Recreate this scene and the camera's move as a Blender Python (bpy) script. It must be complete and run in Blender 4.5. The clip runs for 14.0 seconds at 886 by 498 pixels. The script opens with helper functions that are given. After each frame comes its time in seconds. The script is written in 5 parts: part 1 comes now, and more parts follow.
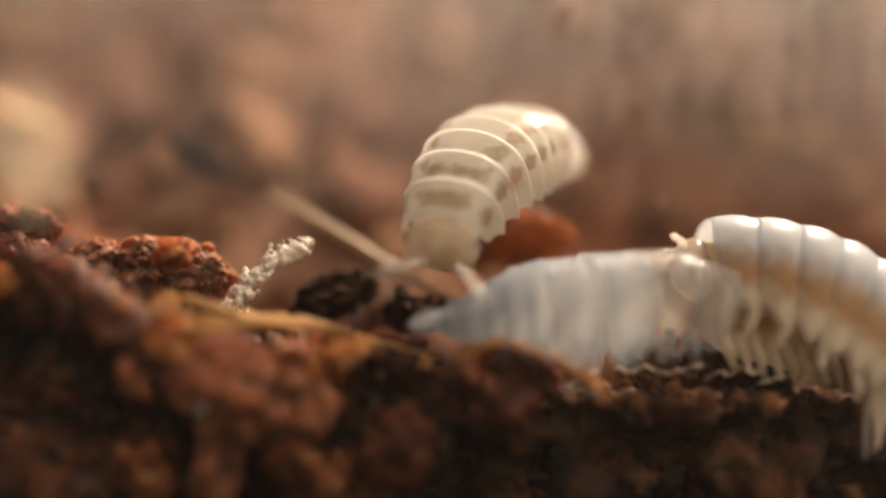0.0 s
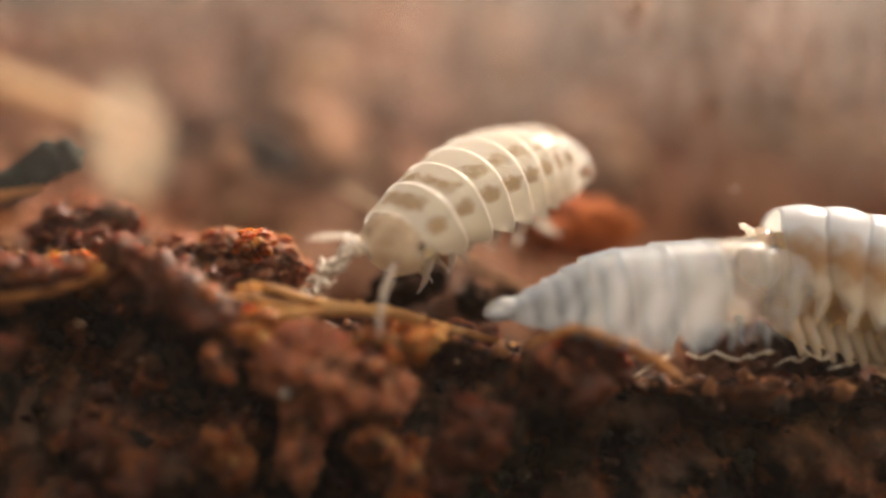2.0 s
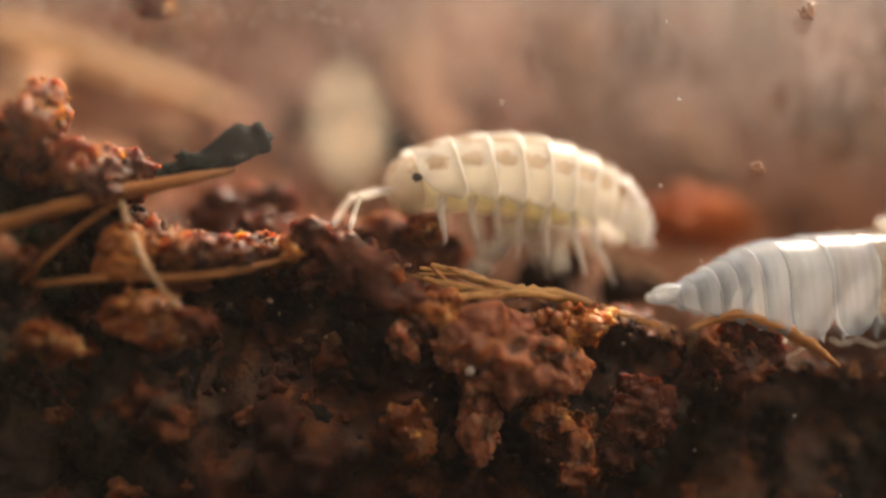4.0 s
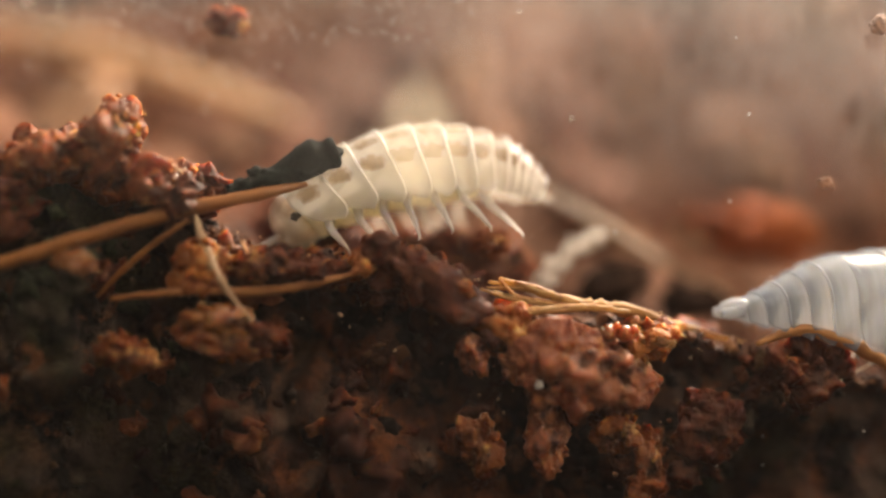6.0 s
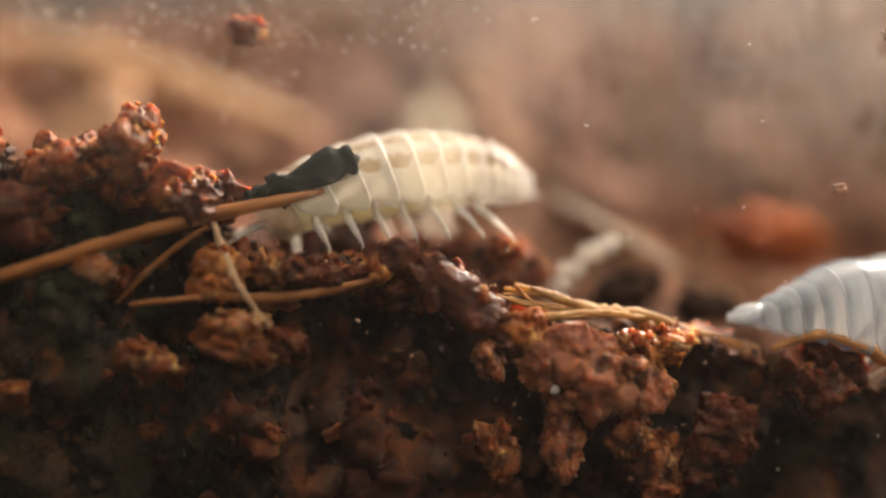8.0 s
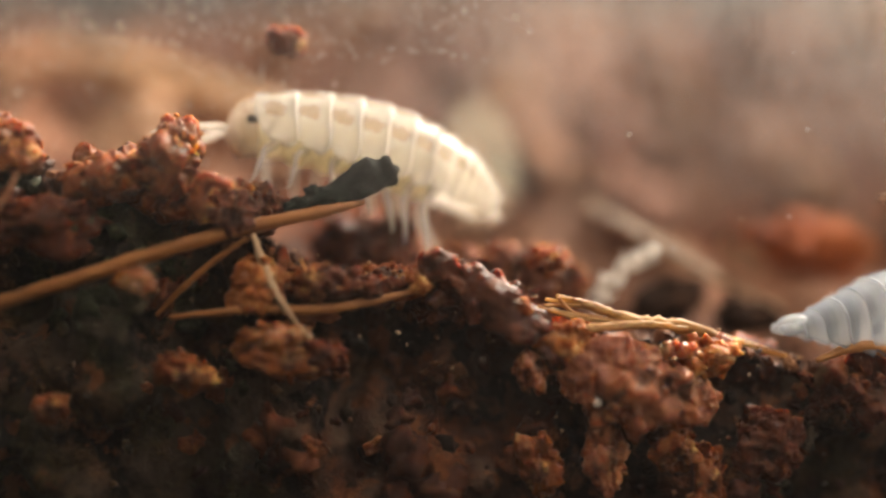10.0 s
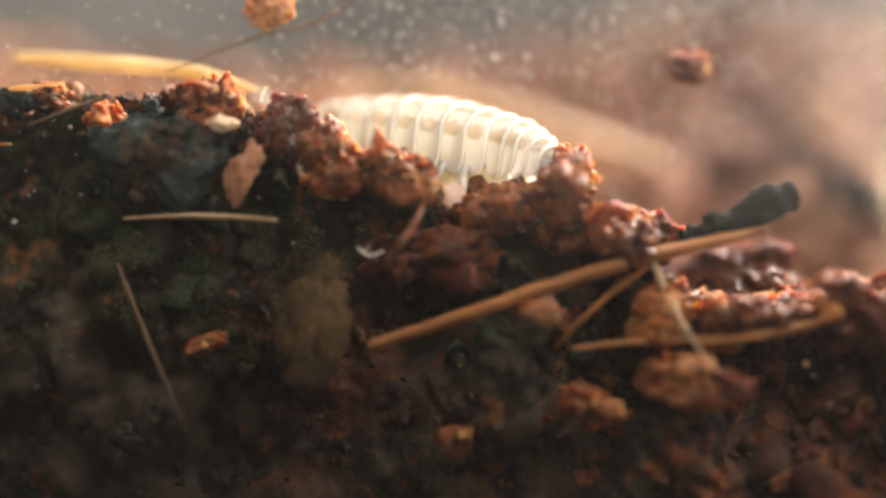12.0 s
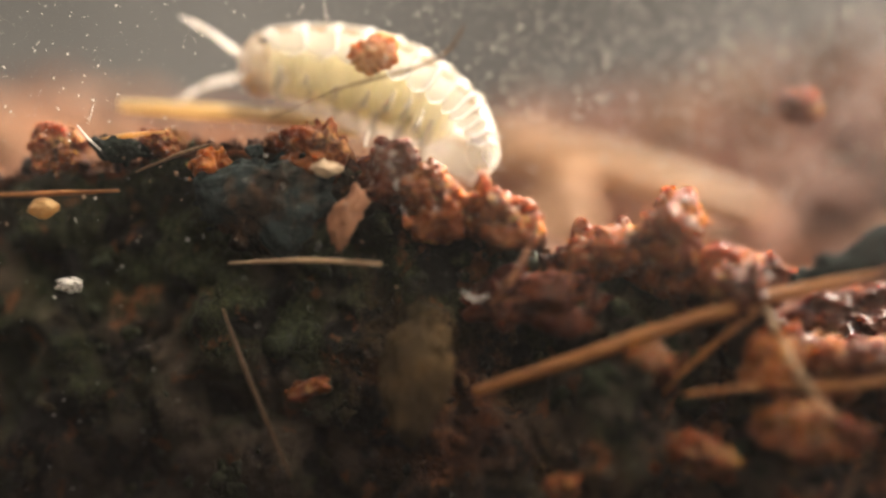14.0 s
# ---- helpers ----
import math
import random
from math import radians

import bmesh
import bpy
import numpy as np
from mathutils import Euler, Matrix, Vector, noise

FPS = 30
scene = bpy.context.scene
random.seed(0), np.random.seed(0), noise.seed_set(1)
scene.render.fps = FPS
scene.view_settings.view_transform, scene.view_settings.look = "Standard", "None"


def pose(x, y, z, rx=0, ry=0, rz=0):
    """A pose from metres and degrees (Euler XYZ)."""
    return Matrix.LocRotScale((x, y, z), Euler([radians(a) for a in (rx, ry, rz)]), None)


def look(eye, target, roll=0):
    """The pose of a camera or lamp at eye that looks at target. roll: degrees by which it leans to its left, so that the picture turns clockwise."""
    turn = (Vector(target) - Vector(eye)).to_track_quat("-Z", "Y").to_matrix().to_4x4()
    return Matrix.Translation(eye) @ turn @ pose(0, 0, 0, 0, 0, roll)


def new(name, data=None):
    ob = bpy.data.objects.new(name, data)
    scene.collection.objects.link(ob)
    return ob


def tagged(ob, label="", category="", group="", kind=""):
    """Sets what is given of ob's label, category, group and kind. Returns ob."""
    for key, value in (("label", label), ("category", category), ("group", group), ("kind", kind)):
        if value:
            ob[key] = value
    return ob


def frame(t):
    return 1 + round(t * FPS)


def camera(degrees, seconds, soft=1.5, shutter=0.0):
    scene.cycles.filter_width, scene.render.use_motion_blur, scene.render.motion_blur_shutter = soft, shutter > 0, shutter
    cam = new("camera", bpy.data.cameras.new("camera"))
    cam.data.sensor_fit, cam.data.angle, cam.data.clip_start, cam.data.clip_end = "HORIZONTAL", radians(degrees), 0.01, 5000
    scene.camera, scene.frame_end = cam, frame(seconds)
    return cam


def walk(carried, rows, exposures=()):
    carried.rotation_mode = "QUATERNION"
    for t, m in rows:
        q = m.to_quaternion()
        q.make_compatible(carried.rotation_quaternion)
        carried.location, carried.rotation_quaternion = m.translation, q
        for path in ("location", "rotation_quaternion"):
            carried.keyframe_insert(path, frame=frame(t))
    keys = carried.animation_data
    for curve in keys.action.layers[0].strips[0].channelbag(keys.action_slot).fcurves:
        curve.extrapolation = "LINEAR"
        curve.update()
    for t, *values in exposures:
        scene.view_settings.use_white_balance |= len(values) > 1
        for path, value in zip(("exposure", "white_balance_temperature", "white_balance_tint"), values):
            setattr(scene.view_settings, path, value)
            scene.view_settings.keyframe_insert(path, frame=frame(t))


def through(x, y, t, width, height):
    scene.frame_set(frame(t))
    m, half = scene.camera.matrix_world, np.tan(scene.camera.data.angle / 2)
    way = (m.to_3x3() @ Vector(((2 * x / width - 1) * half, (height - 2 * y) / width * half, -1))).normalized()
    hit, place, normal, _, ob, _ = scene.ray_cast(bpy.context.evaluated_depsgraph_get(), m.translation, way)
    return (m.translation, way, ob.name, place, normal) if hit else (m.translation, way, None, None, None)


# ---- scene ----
# The work is laid out in millimetres: x along the pane, y into the box, z up; MM turns them into metres.
MM = 0.001
LENS = 42.9
cam = camera(LENS, 14.0, soft=2.4, shutter=0.4)
cam.data.dof.use_dof = True
cam.data.dof.focus_distance = 26.3 * MM
cam.data.dof.aperture_fstop = 12.0
PATH = [
    (0.0, 18.268, 1.146, 0.297, -3.46, -0.86, 0.47),
    (0.5, 18.601, 0.813, 0.061, -2.32, -2.56, 0.41),
    (1.0, 18.167, 1.310, -0.044, -3.68, -3.05, 0.14),
    (1.5, 18.827, 1.770, 0.021, -4.68, -0.97, 0.36),
    (2.0, 17.288, 0.550, -0.135, -1.81, -0.37, 0.70),
    (4.5, 11.017, -0.574, -0.390, -6.24, -0.65, -0.65),
    (5.0, 10.926, -0.804, 0.009, -5.17, -0.97, -0.64),
    (5.5, 10.571, -0.603, 0.055, -3.97, -0.88, -0.60),
    (6.0, 10.583, -0.522, 0.083, -4.02, -0.83, -0.59),
    (6.5, 10.488, -0.542, 0.108, -3.65, -0.83, -0.61),
    (7.0, 10.376, -0.454, 0.061, -3.88, -0.76, -0.57),
    (7.5, 10.291, -0.701, 0.013, -3.91, -0.54, -0.53),
    (10.0, 9.818, -0.458, 0.175, -2.81, -0.17, -0.32),
    (10.5, 7.661, -0.196, 0.151, 0.64, 0.18, 0.02),
    (11.0, 6.219, -0.162, 0.198, 2.78, 0.42, 0.10),
    (11.5, 4.456, 0.170, 0.136, 3.84, 0.62, 0.27),
    (12.0, 3.954, -0.077, 0.010, 4.37, 1.71, 0.36),
    (12.5, 3.290, 0.123, -0.042, 5.61, 2.32, 0.24),
    (13.0, 3.255, 0.058, -0.009, 5.56, 2.75, 0.31),
    (13.5, 3.078, 0.538, -0.304, 6.44, 3.78, 0.24),
    (14.0, 3.044, 0.084, -0.111, 7.68, 4.27, 0.40),
]
EXPOSURES = [(0.0, 0.95, 7800, 17), (1.0, 1.35, 7450, 16), (1.5, 1.4, 7350, 15), (2.0, 1.2, 7300, 16), (4.5, 1.22, 7400, 17), (7.5, 1.22, 6950, 14), (10.0, 1.26, 6800, 13), (11.0, 1.62, 6350, 11), (12.5, 1.76, 6350, 11), (13.0, 1.76, 6300, 11), (14.0, 1.7, 6600, 11)]
walk(cam, [(t, pose(x * MM, y * MM, z * MM, 90 + pitch, roll, yaw)) for t, x, y, z, yaw, pitch, roll in PATH], EXPOSURES)

# ---- light ----
SUN_TO = Vector((0.43, 0.53, 0.73)).normalized()
world = bpy.data.worlds.new("sky")
scene.world = world
world.use_nodes = True
sky = world.node_tree.nodes.new("ShaderNodeTexSky")
sky.sky_type = "NISHITA"
sky.sun_disc = False
sky.air_density, sky.dust_density, sky.ozone_density = 0.5, 5.0, 0.3
sky.sun_elevation = math.asin(SUN_TO.z)
sky.sun_rotation = math.atan2(SUN_TO.x, SUN_TO.y)
world.node_tree.links.new(sky.outputs[0], world.node_tree.nodes["Background"].inputs[0])
world.node_tree.nodes["Background"].inputs[1].default_value = 0.058
sun = new("sun", bpy.data.lights.new("sun", "SUN"))
sun.data.energy, sun.data.angle, sun.data.color = 5.0, radians(2.0), (1.0, 0.9, 0.76)
sun.matrix_world = look(SUN_TO * 0.5, (0, 0, 0))


# ---- materials ----
def shader(name):
    m = bpy.data.materials.new(name)
    m.use_nodes = True
    return m, m.node_tree.nodes, m.node_tree.links, m.node_tree.nodes["Principled BSDF"]


def ramp(nodes, links, source, stops):
    r = nodes.new("ShaderNodeValToRGB")
    while len(r.color_ramp.elements) < len(stops):
        r.color_ramp.elements.new(0.5)
    for e, (p, c) in zip(r.color_ramp.elements, stops):
        e.position, e.color = p, (*c, 1)
    links.new(source, r.inputs[0])
    return r.outputs[0]


def mixed(nodes, links, mode, fac, a, b):
    n = nodes.new("ShaderNodeMix")
    n.data_type, n.blend_type = "RGBA", mode
    for socket, v in ((n.inputs[0], fac), (n.inputs[6], a), (n.inputs[7], b)):
        if isinstance(v, (int, float)):
            socket.default_value = v
        elif isinstance(v, tuple):
            socket.default_value = (*v, 1)
        else:
            links.new(v, socket)
    return n.outputs[2]


def grain(nodes, links, scale, detail=6.0, rough=0.6, stretch=None, space="Object"):
    """Noise with a scale in waves per millimetre."""
    co = nodes.new("ShaderNodeTexCoord")
    n = nodes.new("ShaderNodeTexNoise")
    n.inputs["Scale"].default_value = scale / MM
    n.inputs["Detail"].default_value, n.inputs["Roughness"].default_value = detail, rough
    if stretch:
        mp = nodes.new("ShaderNodeMapping")
        mp.inputs["Scale"].default_value = stretch
        links.new(co.outputs[space], mp.inputs[0])
        links.new(mp.outputs[0], n.inputs["Vector"])
    else:
        links.new(co.outputs[space], n.inputs["Vector"])
    return n.outputs[0]


def bumped(nodes, links, bsdf, height, strength, depth):
    b = nodes.new("ShaderNodeBump")
    b.inputs["Strength"].default_value, b.inputs["Distance"].default_value = strength, depth * MM
    links.new(height, b.inputs["Height"])
    links.new(b.outputs[0], bsdf.inputs["Normal"])


def earth(name, stops, island=False, rough=(0.16, 0.7), scale=0.9, relief=0.08, fine=9.0, olive=False, patches=None, glow=0.0, apart=0.62, gloss=0.4):
    """Moist compost: patches of colour, fine grain, gloss where it is wet."""
    m, nodes, links, bsdf = shader(name)
    big = grain(nodes, links, scale, 5)
    small = grain(nodes, links, fine, 4, 0.7)
    src = mixed(nodes, links, "MIX", 0.35, big, small)
    if island:
        g = nodes.new("ShaderNodeNewGeometry")
        src = mixed(nodes, links, "MIX", apart, src, g.outputs["Random Per Island"])
    col = ramp(nodes, links, src, stops)
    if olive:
        # Olive tone that also puts the soil face's shade into colour, more at left.
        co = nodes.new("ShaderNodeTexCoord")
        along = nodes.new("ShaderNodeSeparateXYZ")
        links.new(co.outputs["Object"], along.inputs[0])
        dusky = nodes.new("ShaderNodeMapRange")
        dusky.inputs[1].default_value, dusky.inputs[2].default_value = 14 * MM, -6 * MM
        dusky.inputs[3].default_value, dusky.inputs[4].default_value = 0.3, 0.8
        links.new(along.outputs[0], dusky.inputs[0])
        where = ramp(nodes, links, mixed(nodes, links, "MIX", 0.4, grain(nodes, links, 0.22, 2), dusky.outputs[0]), [(0.42, (0, 0, 0)), (0.56, (0.95, 0.95, 0.95))])
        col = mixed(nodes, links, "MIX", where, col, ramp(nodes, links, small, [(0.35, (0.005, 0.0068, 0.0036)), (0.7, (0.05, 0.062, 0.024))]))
    if patches:
        for freq, stops, tone in patches:
            col = mixed(nodes, links, "MIX", ramp(nodes, links, grain(nodes, links, freq, 4), stops), col, tone)
    links.new(col, bsdf.inputs["Base Color"])
    wet = nodes.new("ShaderNodeMapRange")
    wet.inputs[1].default_value, wet.inputs[2].default_value = 0.35, 0.65
    wet.inputs[3].default_value, wet.inputs[4].default_value = rough
    links.new(grain(nodes, links, 1.7, 3), wet.inputs[0])
    links.new(wet.outputs[0], bsdf.inputs["Roughness"])
    bsdf.inputs["Specular IOR Level"].default_value = gloss
    if glow:
        bsdf.inputs["Subsurface Weight"].default_value = glow
        bsdf.inputs["Subsurface Radius"].default_value = (1.0, 0.42, 0.14)
        bsdf.inputs["Subsurface Scale"].default_value = 0.9 * MM
    bumped(nodes, links, bsdf, small, 0.9, relief)
    return m


def fibre(name, dark, light, through=0.25, streak=3.0):
    """Dry plant fibre that lets some light through."""
    m, nodes, links, bsdf = shader(name)
    n1 = grain(nodes, links, streak, 5, 0.6, (0.25, 1, 1))
    n2 = grain(nodes, links, 0.5, 3)
    col = ramp(nodes, links, mixed(nodes, links, "MIX", 0.4, n1, n2), [(0.32, dark), (0.66, light)])
    links.new(col, bsdf.inputs["Base Color"])
    bsdf.inputs["Roughness"].default_value = 0.5
    bumped(nodes, links, bsdf, n1, 0.6, 0.04)
    t = nodes.new("ShaderNodeBsdfTranslucent")
    links.new(col, t.inputs[0])
    mx = nodes.new("ShaderNodeMixShader")
    mx.inputs[0].default_value = through
    links.new(bsdf.outputs[0], mx.inputs[1])
    links.new(t.outputs[0], mx.inputs[2])
    links.new(mx.outputs[0], nodes["Material Output"].inputs[0])
    return m


def shell(name, pale, tint, spots=None, through=0.5, clear=0.0, rough=0.32, spot_amount=0.55, flank=None, line=0.5, band=None, streaks=None):
    """Thin horny skin: glossy outside, light shines through it; spots lie in rows on the plates."""
    m, nodes, links, bsdf = shader(name)
    n1 = grain(nodes, links, 1.1, 4, 0.6, streaks)
    col = ramp(nodes, links, n1, [(0.3, tint), (0.65, pale)])
    if spots or flank:
        co = nodes.new("ShaderNodeTexCoord")
        xyz = nodes.new("ShaderNodeSeparateXYZ")
        links.new(co.outputs["Object"], xyz.inputs[0])
        wob = grain(nodes, links, 2.2, 3)

    def calc(op, a, b):
        n = nodes.new("ShaderNodeMath")
        n.operation = op
        for k, v in enumerate((a, b)):
            if isinstance(v, (int, float)):
                n.inputs[k].default_value = v
            else:
                links.new(v, n.inputs[k])
        return n.outputs[0]

    if flank:
        h = calc("ADD", xyz.outputs[2], calc("MULTIPLY", calc("SUBTRACT", wob, 0.5), 1.2 * MM))
        low = ramp(nodes, links, calc("ADD", calc("DIVIDE", h, 2 * MM), 0.5), [(line - 0.25, (0.9, 0.9, 0.9)), (line + 0.2, (0, 0, 0))])
        col = mixed(nodes, links, "MIX", low, col, flank)
        if band:
            stripe = ramp(nodes, links, calc("ADD", calc("DIVIDE", h, 2 * MM), 0.5), [(line - 0.3, (0, 0, 0)), (line - 0.08, (0.8, 0.8, 0.8)), (line + 0.04, (0.6, 0.6, 0.6)), (line + 0.24, (0, 0, 0))])
            col = mixed(nodes, links, "MIX", stripe, col, band)
    if spots:
        for zc, wide, high, amount in ((0.34, 0.3, 0.15, spot_amount), (0.8, 0.22, 0.11, spot_amount * 0.95)):
            ex = calc("POWER", calc("DIVIDE", calc("ADD", xyz.outputs[0], 0.02 * MM), wide * MM), 2.0)
            ez = calc("POWER", calc("DIVIDE", calc("SUBTRACT", xyz.outputs[2], zc * MM), high * MM), 2.0)
            d = calc("ADD", calc("ADD", ex, ez), calc("MULTIPLY", calc("SUBTRACT", wob, 0.5), 9.0))
            mask = ramp(nodes, links, calc("MULTIPLY", d, 0.5), [(0.0, (amount,) * 3), (0.55, (amount * 0.6,) * 3), (1.0, (0, 0, 0))])
            col = mixed(nodes, links, "MIX", mask, col, spots)
    links.new(col, bsdf.inputs["Base Color"])
    bsdf.inputs["Roughness"].default_value = rough
    bsdf.inputs["Subsurface Weight"].default_value = 0.5
    bsdf.inputs["Subsurface Radius"].default_value = (1.0, 0.8, 0.5)
    bsdf.inputs["Subsurface Scale"].default_value = 0.5 * MM
    bumped(nodes, links, bsdf, grain(nodes, links, 7.0, 3), 0.25, 0.03)
    t = nodes.new("ShaderNodeBsdfTranslucent")
    links.new(col, t.inputs[0])
    mx = nodes.new("ShaderNodeMixShader")
    mx.inputs[0].default_value = through
    links.new(bsdf.outputs[0], mx.inputs[1])
    links.new(t.outputs[0], mx.inputs[2])
    out = mx.outputs[0]
    if clear:
        tr = nodes.new("ShaderNodeBsdfTransparent")
        m2 = nodes.new("ShaderNodeMixShader")
        m2.inputs[0].default_value = clear
        links.new(out, m2.inputs[1])
        links.new(tr.outputs[0], m2.inputs[2])
        out = m2.outputs[0]
    links.new(out, nodes["Material Output"].inputs[0])
    return m


def plain(name, colour, rough=0.5, through=0.0, scale=2.0, vary=0.25):
    m, nodes, links, bsdf = shader(name)
    lo = tuple(c * (1 - vary) for c in colour)
    hi = tuple(min(1, c * (1 + vary)) for c in colour)
    n = grain(nodes, links, scale, 5)
    col = ramp(nodes, links, n, [(0.35, lo), (0.65, hi)])
    links.new(col, bsdf.inputs["Base Color"])
    bsdf.inputs["Roughness"].default_value = rough
    bumped(nodes, links, bsdf, grain(nodes, links, scale * 4, 3), 0.5, 0.03)
    if through:
        t = nodes.new("ShaderNodeBsdfTranslucent")
        links.new(col, t.inputs[0])
        mx = nodes.new("ShaderNodeMixShader")
        mx.inputs[0].default_value = through
        links.new(bsdf.outputs[0], mx.inputs[1])
        links.new(t.outputs[0], mx.inputs[2])
        links.new(mx.outputs[0], nodes["Material Output"].inputs[0])
    return m


BROWN = [(0.3, (0.006, 0.003, 0.002)), (0.47, (0.024, 0.008, 0.004)), (0.58, (0.12, 0.037, 0.011)), (0.72, (0.3, 0.115, 0.034))]
M_SOIL = earth("moist compost", BROWN, rough=(0.6, 0.95), gloss=0.1)
MUDDY = [(0.33, [(0.48, (0, 0, 0)), (0.6, (0.8, 0.8, 0.8))], (0.075, 0.052, 0.037)), (0.75, [(0.52, (0, 0, 0)), (0.6, (0.95, 0.95, 0.95))], (0.006, 0.0045, 0.0035)), (1.2, [(0.58, (0, 0, 0)), (0.66, (0.75, 0.75, 0.75))], (0.16, 0.06, 0.022))]
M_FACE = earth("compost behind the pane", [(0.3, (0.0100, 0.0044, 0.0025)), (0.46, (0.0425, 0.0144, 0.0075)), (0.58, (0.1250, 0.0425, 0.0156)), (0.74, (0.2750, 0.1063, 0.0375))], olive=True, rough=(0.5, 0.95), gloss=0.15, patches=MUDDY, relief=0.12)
M_CRUMB = earth("compost crumbs", [(0.25, (0.02, 0.008, 0.004)), (0.45, (0.06, 0.021, 0.009)), (0.64, (0.13, 0.046, 0.017)), (0.86, (0.27, 0.12, 0.05))], island=True, rough=(0.35, 0.9), gloss=0.2)
M_CLUMP = earth("soft red-brown lumps", [(0.3, (0.016, 0.005, 0.0025)), (0.48, (0.055, 0.015, 0.006)), (0.62, (0.13, 0.038, 0.013)), (0.8, (0.25, 0.095, 0.035))], island=True, rough=(0.3, 0.85), scale=1.6, glow=0.5, apart=0.35, relief=0.08, gloss=0.2)
# Darker olive copy of the crumbs, with the face's shade in the colour.
M_FACECRUMB = earth("dark olive face crumbs", [(0.25, (0.006, 0.0035, 0.002)), (0.48, (0.026, 0.01, 0.005)), (0.66, (0.07, 0.03, 0.014)), (0.88, (0.2, 0.095, 0.042))], island=True, olive=True, rough=(0.4, 0.9), gloss=0.2)
SPOTTED = [(0.9, [(0.54, (0, 0, 0)), (0.63, (0.85, 0.85, 0.85))], (0.02, 0.008, 0.005)), (1.7, [(0.58, (0, 0, 0)), (0.66, (0.8, 0.8, 0.8))], (0.45, 0.25, 0.1))]
M_RED = earth("red-brown coir pith", [(0.3, (0.0220, 0.0066, 0.0030)), (0.44, (0.0849, 0.0253, 0.0091)), (0.57, (0.1998, 0.0648, 0.0192)), (0.73, (0.3697, 0.1569, 0.0506))], rough=(0.12, 0.75), scale=0.8, glow=0.6, relief=0.1, fine=4.0, gloss=0.14, patches=SPOTTED)
M_ORANGE = earth("orange-brown bark crumb", [(0.28, (0.0350, 0.0101, 0.0040)), (0.43, (0.1299, 0.0405, 0.0121)), (0.58, (0.2797, 0.1012, 0.0273)), (0.76, (0.4796, 0.2226, 0.0708))], rough=(0.12, 0.65), scale=0.9, glow=0.6, relief=0.1, fine=4.0, gloss=0.14, patches=SPOTTED[1:])
# Darker copy of M_RED with shade put into the colour.
M_REDSHADE = earth("red pith darkened for shade", [(0.3, (0.0120, 0.0035, 0.0020)), (0.46, (0.0480, 0.0137, 0.0071)), (0.6, (0.1149, 0.0334, 0.0132)), (0.76, (0.2398, 0.0860, 0.0344))], rough=(0.14, 0.7), scale=0.8, glow=0.6, relief=0.1, fine=4.0, gloss=0.14, patches=SPOTTED[:1])
M_PINK = earth("dusty pinkish pith", [(0.3, (0.05, 0.019, 0.012)), (0.46, (0.13, 0.052, 0.032)), (0.6, (0.24, 0.11, 0.07)), (0.76, (0.42, 0.24, 0.17))], rough=(0.4, 0.9), scale=0.7, glow=0.4, relief=0.1, fine=5.0, gloss=0.12, patches=SPOTTED[:1])
M_ROSE = earth("wet rose-brown pith", [(0.3, (0.0485, 0.0154, 0.0077)), (0.45, (0.1746, 0.0572, 0.0286)), (0.6, (0.3298, 0.1375, 0.0726)), (0.76, (0.5238, 0.2970, 0.1705))], rough=(0.12, 0.7), scale=0.75, glow=0.6, relief=0.1, fine=4.0, gloss=0.14, patches=SPOTTED[:1])
M_AMBER = earth("amber translucent crumb", [(0.3, (0.055, 0.018, 0.006)), (0.5, (0.16, 0.06, 0.017)), (0.72, (0.36, 0.17, 0.055))], rough=(0.08, 0.4), scale=1.6, glow=0.8, relief=0.05, fine=5.0, gloss=0.5)
M_TAN = earth("tan bark crumb", [(0.3, (0.1, 0.04, 0.015)), (0.48, (0.32, 0.16, 0.065)), (0.7, (0.56, 0.34, 0.17))], rough=(0.2, 0.7), scale=1.3, glow=0.4, relief=0.1, fine=6.0, gloss=0.2)
M_GLINT = plain("glint bead", (0.5, 0.34, 0.22), 0.04, 0.4, 3.0)
M_RUST = earth("rust-red pith", [(0.3, (0.1, 0.02, 0.007)), (0.5, (0.3, 0.07, 0.018)), (0.72, (0.5, 0.17, 0.05))], rough=(0.7, 0.95), gloss=0.08)
M_DARK = earth("blackened leaf", [(0.3, (0.004, 0.006, 0.005)), (0.6, (0.013, 0.019, 0.015)), (0.8, (0.06, 0.06, 0.04))], scale=1.2, rough=(0.6, 0.95), gloss=0.05, relief=0.12)
M_MOSS = earth("grey-green algae crust", [(0.34, (0.003, 0.005, 0.004)), (0.48, (0.018, 0.028, 0.026)), (0.62, (0.06, 0.075, 0.068)), (0.76, (0.14, 0.125, 0.09))], scale=1.0, rough=(0.5, 0.95), gloss=0.15, relief=0.12, patches=[(0.55, [(0.52, (0, 0, 0)), (0.62, (0.8, 0.8, 0.8))], (0.09, 0.04, 0.016)), (0.8, [(0.54, (0, 0, 0)), (0.62, (0.9, 0.9, 0.9))], (0.004, 0.006, 0.005))])
